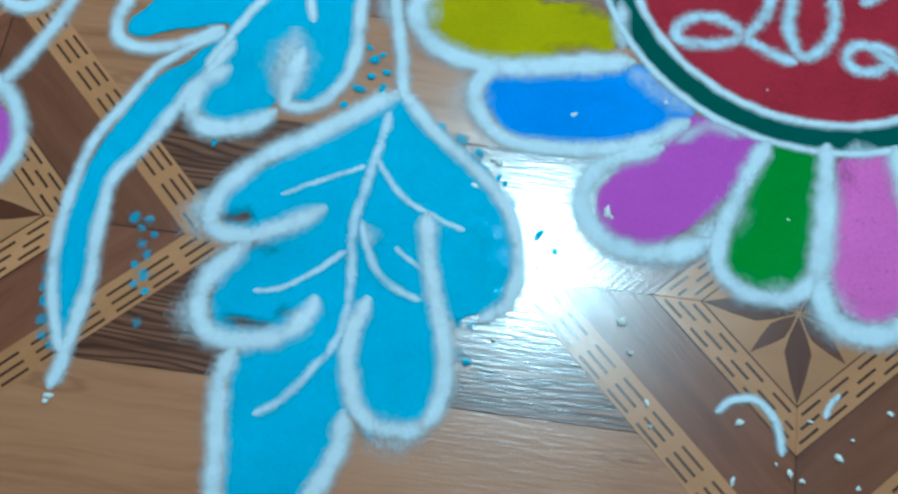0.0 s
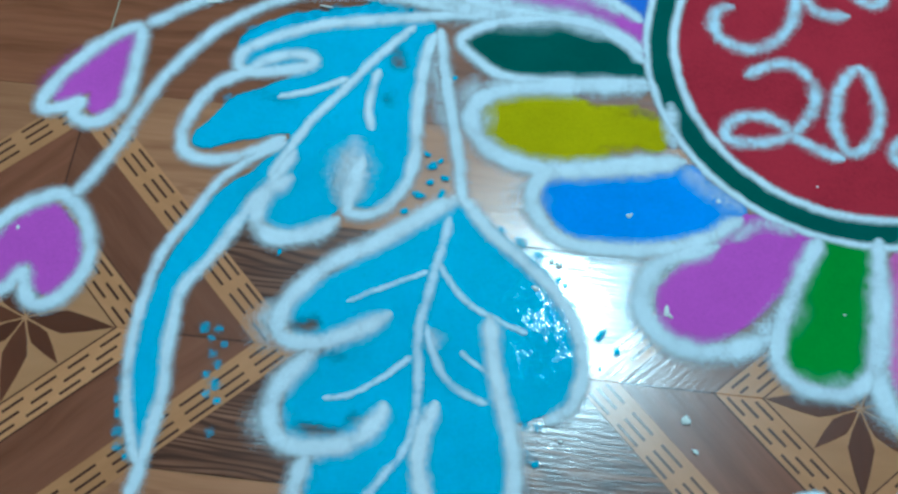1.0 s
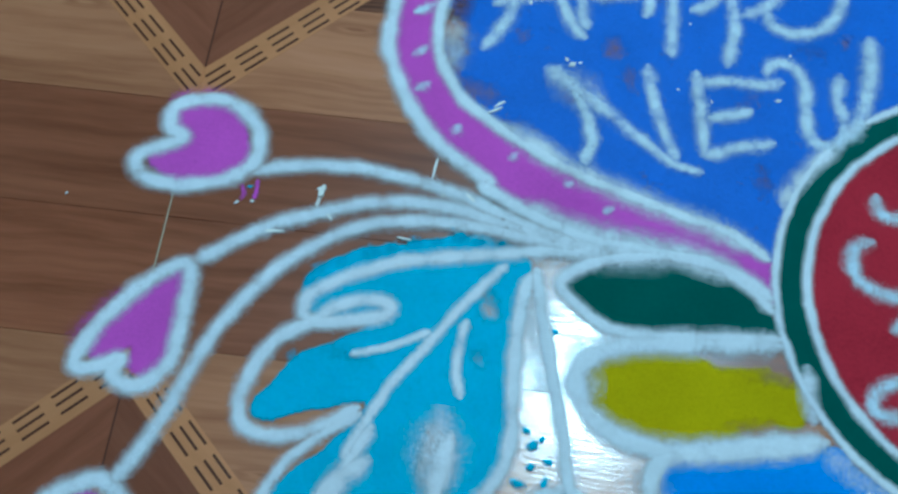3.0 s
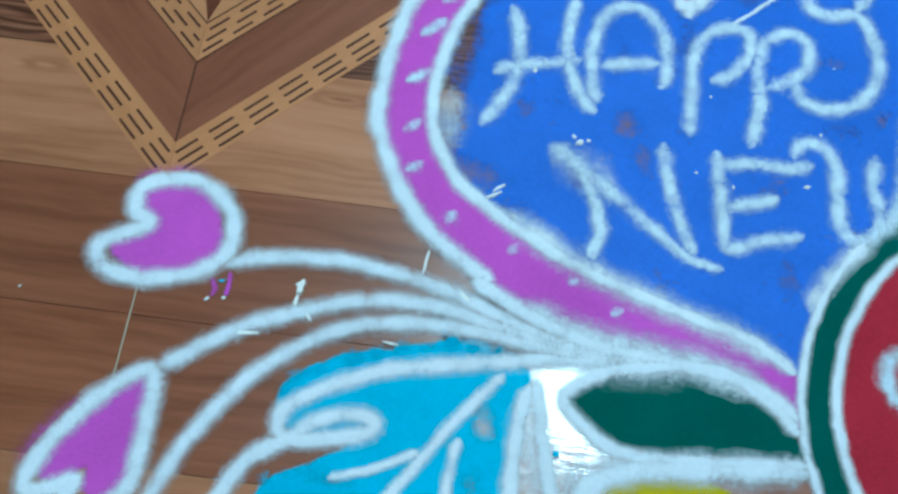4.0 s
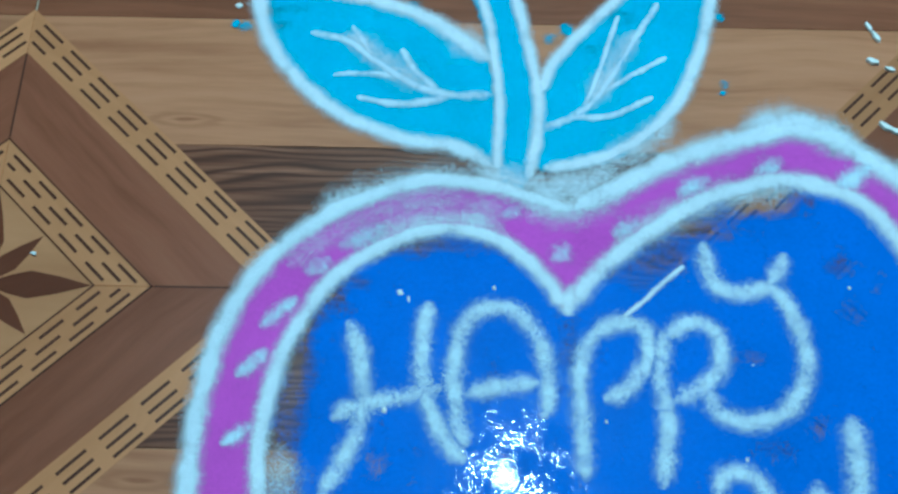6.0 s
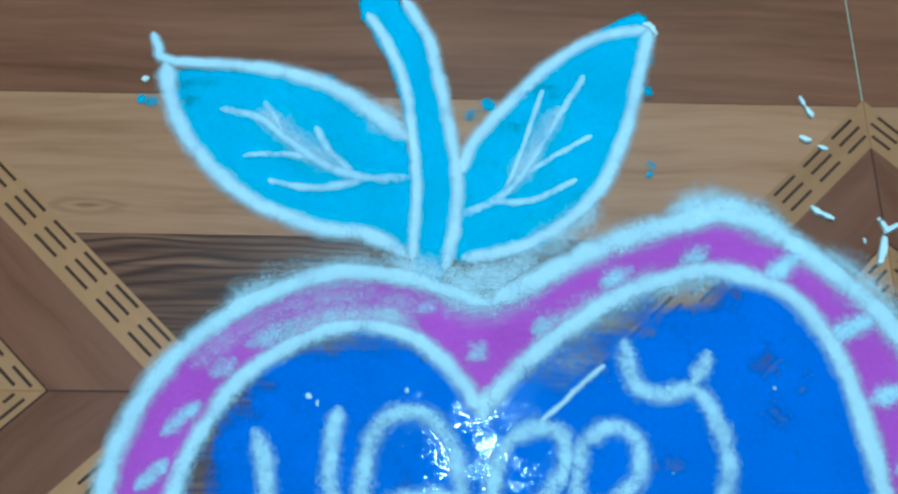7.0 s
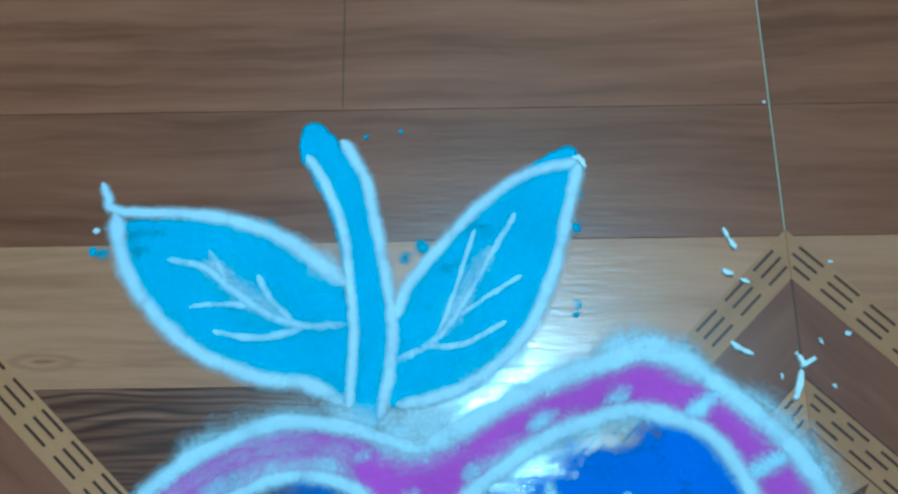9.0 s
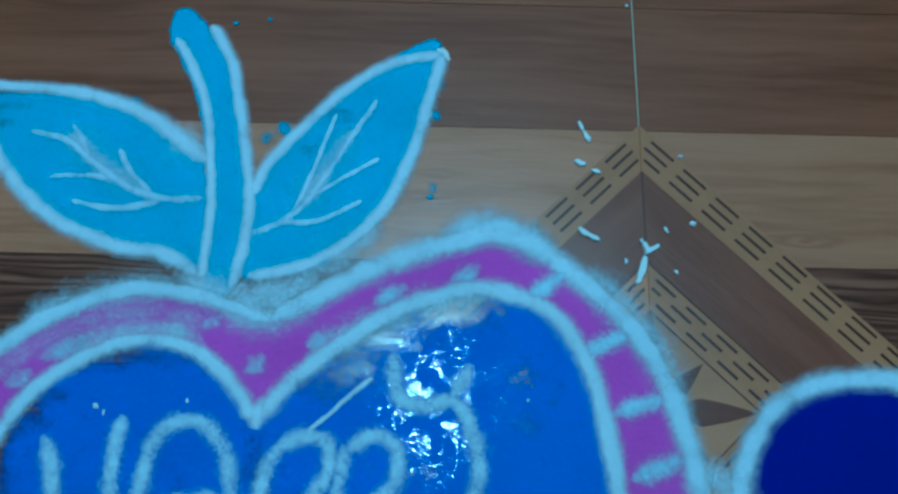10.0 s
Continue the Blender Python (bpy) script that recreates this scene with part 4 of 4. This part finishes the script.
bud_c = rangoli('heart_bud', 'magenta powder heart bud at the end of the longest stem', 'rangoli figure', 'heart buds')
stroke(bud_c, 'stem', M_WHITE, [(296.5, -291.4), (237.1, -282.7), (188.9, -281.5), (150.4, -288.2), (114, -307.5), (84.2, -336.4), (60.5, -371), (46, -404.9), (33.4, -445), (20.1, -477.8), (7, -500.2)], 11.7, dens=0.88)
fill(bud_c, 'fill', M_MAGENTA, [(-5.2, -505.5), (-26.2, -519.9), (-42.1, -544.1), (-45.3, -565.8), (-35.9, -579.7), (-21.6, -574.2), (-9.1, -556.2), (-0.6, -576.6), (16.3, -579.7), (27.9, -560.2), (25.3, -533.8), (11, -516.6)])
stroke(bud_c, 'outline', M_WHITE, [(3.9, -497.9), (-16, -504.2), (-37.3, -522.6), (-49.2, -549), (-50.5, -576.8), (-39, -587.4), (-20.7, -578.3), (-11.3, -564.9), (-4.3, -582.3), (8.2, -589.5), (24.8, -577.3), (34.3, -550.3), (26.1, -520.6)], 12.9, closed=True)

stroke(bud_a, 'spill', M_MAGENTA, [(59, -262), (60.5, -270), (60, -279)], 3.2, base=0.7)
stroke(bud_a, 'spill', M_MAGENTA, [(48, -268), (52, -275), (50, -281)], 4.0, dens=0.6, base=0.7)
stroke(bud_a, 'spill', M_MAGENTA, [(-20, -204), (-8, -196), (12, -192), (30, -195)], 9.0, dens=0.36, base=0.55)
stroke(bud_b, 'spill', M_MAGENTA, [(-12, -358), (-28, -378), (-38, -396), (-40, -412)], 12.0, dens=0.36, base=0.55)

stalk = rangoli('stalk', 'bent cyan powder stalk edged in white above the heart', 'rangoli figure', '')
fill(stalk, 'fill', M_CYAN, [(280, 289), (291, 281), (309, 255), (323.4, 221.3), (328.7, 179.6), (333.4, 143.4), (331.6, 112.2), (324.6, 72.7), (311.9, 72.9), (308.3, 112.6), (305.9, 151.7), (301.4, 192.4), (288.1, 234.7), (274, 263), (272.5, 279)])
stroke(stalk, 'outline', M_WHITE, [(275.5, 265.3), (289.9, 242.4), (301.4, 209), (307.5, 167.7), (310.3, 128), (308.1, 84.1)], 7.4)
stroke(stalk, 'outline', M_WHITE, [(299.8, 276), (316.1, 246.3), (324.6, 208.7), (331.8, 167.4), (335.3, 139.4), (333.5, 108.4), (327.1, 76.4)], 8.6)

leaf_left = rangoli('leaf', 'cyan powder leaf with white veins beside the stalk', 'rangoli figure', 'leaf pair')
fill(leaf_left, 'fill', M_CYAN, [(150.5, 213.4), (197.4, 216.9), (236.5, 210), (275.7, 191.9), (301, 169.9), (306.4, 143.8), (306.1, 90.5), (282, 102.3), (248.7, 106.6), (214.7, 120.9), (186.4, 143.2), (164.6, 167.9), (152.1, 194.7)], bare=[(153, 206, 12, 6, 0.6), (165, 195, 7, 6, 0.5), (176, 208, 14, 5, 0.35)])
stroke(leaf_left, 'outline', M_WHITE, [(136.5, 246), (141.5, 234), (147.5, 225), (185.5, 221.8), (224.6, 216.5), (259.9, 203.4), (287.4, 183.5), (304.8, 168.6)], (6, 14.5))
stroke(leaf_left, 'outline', M_WHITE, [(147.3, 223.2), (153.6, 194.6), (166.6, 166.7), (191.3, 137.6), (218.5, 118.5), (252.5, 105), (282.1, 100.7), (306.2, 86.8)], 11)
stroke(leaf_left, 'vein', M_LETTER, [(305.3, 141), (277.2, 140.3), (250.6, 150.6), (229.1, 166.9), (207.2, 183.5), (184, 188)], (6.9, 5.5), dens=0.9, loose=1.0)
stroke(leaf_left, 'vein', M_LETTER, [(277.3, 138.3), (247.6, 132.9), (217.5, 137.2)], (6.2, 5.0), dens=0.9, loose=1.0)
stroke(leaf_left, 'vein', M_LETTER, [(269.6, 144.3), (253.9, 160.5), (245.7, 176.8)], (6.2, 5.0), dens=0.9, loose=1.0)
stroke(leaf_left, 'vein', M_LETTER, [(239.1, 154.7), (220.1, 157), (201.4, 154.5)], (5.2, 4.2), dens=0.9, loose=1.0)
stroke(leaf_left, 'vein', M_LETTER, [(227.1, 169), (220.7, 181.3), (212.2, 195.8)], (6.2, 5.0), dens=0.9, loose=1.0)

leaf_right = rangoli('leaf', 'pointed cyan powder leaf with white veins beside the stalk', 'rangoli figure', 'leaf pair')
fill(leaf_right, 'fill', M_CYAN, [(334.2, 127.7), (337.1, 145.3), (350.4, 173.2), (375.5, 201.6), (407.2, 232.8), (439.6, 259.2), (461.6, 264.6), (455.4, 219.3), (442.8, 173.8), (421, 129.5), (390.5, 99.1), (362.8, 88.9), (333.6, 87.5)], bare=[(392, 205, 14, 9, 0.4), (372, 180, 10, 8, 0.4)])
stroke(leaf_right, 'outline', M_WHITE, [(337.1, 144.1), (348.5, 171.2), (371.6, 199.6), (399.3, 228.7), (431.3, 249.7), (463.2, 256.6)], 8.6)
stroke(leaf_right, 'outline', M_WHITE, [(463.2, 256.6), (453.2, 215.1), (441.7, 173.8), (423.1, 134.1), (396.2, 106.7), (366.5, 91.9), (337.2, 86.3)], 9.4)
stroke(leaf_right, 'vein', M_LETTER, [(337.2, 116), (363.2, 129.2), (382.3, 154.6), (402.2, 190.8), (418.5, 219)], (6.2, 5.0), dens=0.9, loose=1.0)
stroke(leaf_right, 'vein', M_LETTER, [(355.7, 124.6), (381.8, 126.9), (410.2, 142.2)], (5.2, 4.2), dens=0.9, loose=1.0)
stroke(leaf_right, 'vein', M_LETTER, [(378.4, 145.9), (397.5, 158.3), (421.5, 174.1)], (4.5, 3.6), dens=0.9, loose=1.0)
stroke(leaf_right, 'vein', M_LETTER, [(365.1, 133.1), (374.9, 158.7), (391, 207.6)], (4.5, 3.6), dens=0.9, loose=1.0)
stroke(heart, 'dust', M_WHITE, [(322, 74), (342, 70), (362, 76), (384, 88)], 26, dens=0.72, base=0.62)
stroke(stalk, 'dust', M_WHITE, [(289.7, 88.2), (308.1, 79.3), (326.4, 75.3), (348.2, 72.4)], 23.5, dens=0.62, base=0.62)

dabs(leaf_low, M_CYAN, [(352, -497, 7), (366, -508, 6), (336, -490, 6), (394, -545, 5), (378, -640, 5), (371, -663, 7), (321, -724, 7), (366, -640, 5)])
dabs(leaf_up, M_CYAN, [(117, -328, 7), (112, -338, 6), (131, -320, 5), (151, -311, 8), (166, -305, 6), (181, -300, 7), (197, -297, 5), (212, -290, 8), (243, -292, 7), (226, -293, 5), (108, -395, 6)])
dabs(leaf_left, M_CYAN, [(141, 194, 6), (135, 195, 4), (254, 212, 7)])
dabs(leaf_right, M_CYAN, [(345, 187, 6), (356, 195, 7), (459, 208, 5), (462, 232, 5), (456, 152, 4)])

petal_navy = rangoli('petal', 'dark blue powder petal with a ragged white edge', 'rangoli petal', '')
fill(petal_navy, 'fill', M_NAVY, [(651.4, -57.4), (659.3, -28.8), (674.1, -4.8), (693.9, 10.4), (724.3, 18.1), (757.3, 15.6), (784.5, -1.2), (797.8, -34), (788.1, -73.1), (759.3, -100.9), (716.1, -111.4), (675.8, -98.4), (653.2, -78.3)])
stroke(petal_navy, 'outline', M_WHITE, [(647.9, -57.5), (655.8, -27.1), (672.8, -0), (696.4, 16.1), (726.8, 23.4), (758.1, 21.7), (789.1, 4.5), (803.6, -32.1), (793.2, -74.8), (760.3, -105.9), (715.5, -116.4), (673.5, -103.5), (649.5, -80)], 13.1, closed=True)
stroke(petal_navy, 'dust', M_WHITE, [(618, -48), (634, -42), (646, -58), (645, -80)], 22, dens=0.62, base=0.62)
stroke(bud_b, 'dust', M_WHITE, [(240.7, -274.3), (285.3, -286.4), (328.7, -287.6), (371.8, -286.3)], 25.8, dens=0.78, base=0.62)
stroke(bud_c, 'dust', M_WHITE, [(196.6, -272), (236.6, -277.3), (272.4, -287.9)], 20.8, dens=0.6, base=0.62)
stroke(heart, 'dust', M_WHITE, [(248.1, -259.2), (284.4, -274), (328.4, -281.7), (371.8, -286.3), (415.1, -298.7)], 21.7, dens=0.8, base=0.62)
stroke(heart, 'dust', M_WHITE, [(232.9, -191.6), (280.4, -220.5), (335.2, -243.5), (388.4, -260.4), (423.4, -274.7)], 17.5, dens=0.75, base=0.62)
stroke(heart, 'dust', M_WHITE, [(441, -238.3), (447.9, -223), (465.3, -198.7), (486.6, -177.2)], 14, dens=0.7, base=0.62)
stroke(petal_green_dark, 'dust', M_WHITE, [(307.3, -358.9), (349, -355.3), (390.7, -349.9), (440.8, -345.8)], 16.7, dens=0.7, base=0.62)
stroke(petal_yellow, 'dust', M_WHITE, [(458.2, -358.4), (459.7, -380.8), (463.2, -402.5)], 14.2, dens=0.7, base=0.62)
stroke(petal_yellow, 'dust', M_WHITE, [(302.5, -349.2), (302.6, -381.4), (315.1, -415.4)], 29.2, dens=0.55, base=0.62)
stroke(petal_blue, 'dust', M_WHITE, [(354.2, -435.9), (355.2, -461), (368.6, -483.7)], 28.3, dens=0.38, base=0.62)
stroke(petal_blue, 'dust', M_WHITE, [(464.9, -415.6), (492.3, -436), (518.8, -452)], 18.2, dens=0.38, base=0.62)
stroke(petal_purple, 'dust', M_WHITE, [(507.6, -478.1), (532, -460), (557.6, -466)], 12.1, dens=0.6, base=0.62)
stroke(petal_purple, 'dust', M_WHITE, [(559.1, -508.7), (543.9, -538.6), (520.5, -560)], 22.2, dens=0.62, base=0.62)
stroke(petal_green, 'dust', M_WHITE, [(545.6, -578.6), (570, -590.4), (601.6, -579.4)], 16.1, dens=0.5, base=0.62)
stroke(petal_pink, 'dust', M_WHITE, [(617.4, -568.4), (621.7, -598.1), (649.2, -609.1)], 28.3, dens=0.6, base=0.62)
stroke(petal_pink, 'dust', M_WHITE, [(629, -467.8), (654.1, -460.8)], 16.1, dens=0.5, base=0.62)
stroke(leaf_up, 'dust', M_WHITE, [(215.3, -418.4), (215.2, -453), (210.7, -482.8)], 33.3, dens=0.62, base=0.62)
stroke(leaf_up, 'dust', M_WHITE, [(262.2, -320.9), (271.6, -357.5), (286.2, -410.1)], 20.8, dens=0.45, base=0.62)
stroke(bud_a, 'dust', M_WHITE, [(195.3, -260.5), (236.4, -274.8), (281, -286.9), (337.2, -285.1)], 29.2, dens=0.6, base=0.62)
stroke(bud_b, 'dust', M_WHITE, [(169.7, -267.7), (213.9, -269.9), (258.8, -282.1)], 20.8, dens=0.5, base=0.62)
stroke(heart, 'dust', M_WHITE, [(194.9, 47.9), (223.8, 63.3), (256.9, 73.7), (297.6, 78.9)], 21.2, dens=0.5, base=0.62)
stroke(heart, 'dust', M_WHITE, [(318.8, 63.4), (346.2, 57.3), (366.5, 63.5), (386.9, 75.2)], 21.2, dens=0.6, base=0.62)
stroke(heart, 'dust', M_WHITE, [(474, 114), (492, 121), (505, 125), (520, 115), (540, 98)], 17, dens=0.95, base=0.7)
stroke(heart, 'dust', M_WHITE, [(182, 14), (208, 36), (244, 55), (284, 60), (318, 52)], 15, dens=0.27, base=0.62)
stroke(heart, 'dust', M_WHITE, [(464, 117.4), (492.6, 125.5), (513.6, 119.5), (540.9, 101.7)], 21.2, dens=0.66, base=0.62)
stroke(heart, 'dust', M_WHITE, [(219.9, 29.5), (252.2, 43), (285.6, 47.8), (312.8, 41.8)], 19.5, dens=0.55, base=0.62)
stroke(heart, 'dust', M_WHITE, [(550.4, 95.6), (583.2, 68.2), (603.9, 37.4), (616.7, 7.3)], 23, dens=0.55, base=0.62)
stroke(heart, 'dust', M_WHITE, [(380.4, 33.4), (416.1, 53.2), (452.7, 69.6), (497.3, 76.4)], 19.2, dens=0.5, base=0.62)
stroke(heart, 'dust', M_WHITE, [(185.9, -96.3), (187.8, -124.4), (195.9, -148)], 20.5, dens=0.42, base=0.62)
stroke(heart, 'dust', M_WHITE, [(260.2, -139.6), (279.8, -149.2), (308.6, -164.9)], 23.9, dens=0.5, base=0.62)
stroke(leaf_left, 'dust', M_WHITE, [(271.8, 192.8), (291.3, 180.2), (302.9, 167.8)], 23.5, dens=0.6, base=0.62)
stroke(leaf_left, 'dust', M_WHITE, [(206.8, 189.7), (226.8, 173), (246.5, 156.6), (265.8, 144.4)], 19.6, dens=0.55, base=0.62)
stroke(leaf_right, 'dust', M_WHITE, [(370.1, 88.8), (396.1, 101.7), (422.8, 126.3)], 23.5, dens=0.55, base=0.62)
stroke(leaf_right, 'dust', M_WHITE, [(367, 131.1), (386.3, 166.5), (402.3, 194.9)], 17.6, dens=0.5, base=0.62)
stroke(leaf_low, 'dust', M_WHITE, [(194.8, -593), (177.9, -590.9), (176.1, -563.7)], 24.2, dens=0.5, base=0.62)
stroke(leaf_low, 'dust', M_WHITE, [(187.2, -633.9), (188.8, -659.3), (204.7, -678)], 24.2, dens=0.55, base=0.62)
stroke(leaf_low, 'dust', M_WHITE, [(308.4, -712.2), (333.6, -726.3), (355.4, -719.4)], 22.2, dens=0.5, base=0.62)
stroke(leaf_low, 'dust', M_WHITE, [(293.8, -574.4), (300.6, -591.3)], 20.2, dens=0.6, base=0.62)

# loose crumbs of white powder: x, y and size in millimetres
scatter_crumbs([(479, -623, 4.5), (562, -684, 3.5), (596, -714, 4.0), (628, -699, 4.5), (559, -724, 3.5), (604, -718, 2.5), (609, -677, 2.5), (500, -679, 3.0), (486, -645, 2.5), (662, -664, 3.0), (637, -686, 2.0), (587, -709, 2.0), (641, -718, 2.0), (393, -649, 2.0), (503, -695, 2.0)])
scatter_crumbs([(632, 130, 4.2), (614, 125, 2.9), (586, 102, 2.6), (619, 95, 2.2), (627, 180, 2.2), (136, 210, 3.4), (596, 301, 1.5), (594, 91, 3.2), (597, 117, 2.6)])
flakes([(558, 206, 561, 198, 3.2), (561, 198, 565, 190, 4.2), (554, 175, 562, 172, 5.0), (565, 169, 572, 166, 3.4), (555, 125, 562, 120, 5.0), (560, 121, 569, 116, 4.6), (598, 116, 602, 109, 4.2), (599, 108, 609, 114, 4.6), (594, 88, 599, 106, 6.0), (592, 86, 596, 92, 4.4), (463, 262, 468, 252, 4.2), (459, 261, 465, 258, 3.2)])
scatter_crumbs([(48, -283, 2.1), (59, -281, 2.1), (216, -259, 2.2), (196, -259, 1.8), (-76, -291, 2.1), (-25, -529, 2.6)])
flakes([(188, -228, 186, -246, 2.6), (109, -260, 107, -272, 5.2), (104, -265, 111, -263, 3.2), (107, -272, 106, -280, 3.0), (110, -280, 119, -289, 2.4), (72, -304, 87, -302, 2.6), (212, -255, 220, -262, 3.0), (167, -297, 178, -298, 2.2)])
scatter_crumbs([(250, -2, 3.0), (255, -6, 2.1), (243, -76, 2.6), (29, 20, 2.1), (435, 92, 1.8), (438, -145, 3.4), (362, -144, 1.8), (369, -81, 1.8), (388, -152, 1.8), (519, 6, 2.1), (447, -102, 1.8), (306, 2, 1.8), (456, -45, 1.2), (280, -131, 3.9), (276, -127, 2.6), (286, -129, 2.1)])
scatter_crumbs([(432, -465, 2.6), (498, -445, 3.1)])
flakes([(220, -184, 231, -177, 3.2), (224, -178, 233, -171, 2.8)])
scatter_crumbs([(573, -423, 1.5), (430, -465, 2.0), (591, -529, 1.5), (462, -541, 4.5), (465, -545, 3.5), (381, -513, 4.5), (376, -511, 3.0), (366, -534, 3.5), (400, -607, 2.0), (105, -729, 4.5), (104, -733, 3.0)])

# specks of spilt colour
scatter_specks([(415, -566, 4.0), (428, -577, 4.4), (417, -592, 1.6), (174, -526, 3.2), (382, -525, 3.6), (387, -529, 2.4), (377, -667, 4.0)])
smear = rangoli('powder_smear', 'smear of spilt cyan powder across the tile border', 'powder trace', '')
dabs(smear, M_CYAN, [(132, -593, 6), (142, -593, 5), (138, -600, 4), (148, -604, 4), (141, -612, 5), (146, -620, 5), (140, -628, 4), (147, -635, 6), (142, -642, 4), (151, -647, 4), (150, -671, 5)])
dabs(leaf_up, M_CYAN, [(80, -640, 5), (82, -652, 6), (85, -664, 6), (87, -677, 6), (90, -689, 5), (96, -694, 4)])
scatter_specks([(273, -429, 3.4), (278, -439, 4.2), (284, -434, 3.0), (289, -449, 3.6), (271, -466, 5.0), (262, -481, 4.6), (288, -464, 4.0), (278, -454, 3.0), (286, -356, 2.6)])
scatter_specks([(317, 278, 2.0), (341, 282, 1.6), (55, -269, 2.2), (125, -322, 3.0), (206, -284, 2.6), (456, 146, 2.4)])

arc = rangoli('powder_arc', 'thin curved white powder trace on the tiles', 'powder trace', '')
stroke(arc, 'trace', M_WHITE, [(546.2, -679.7), (555.4, -669.6), (568.7, -666.2), (580.3, -672.2), (588.4, -686.9), (590.6, -703.4)], 5.7)

arc2 = rangoli('powder_arc', 'short white powder trace on the tiles', 'powder trace', '')
stroke(arc2, 'trace', M_WHITE, [(618.5, -673.6), (621.5, -663.6), (629.1, -655.3)], 4.4)
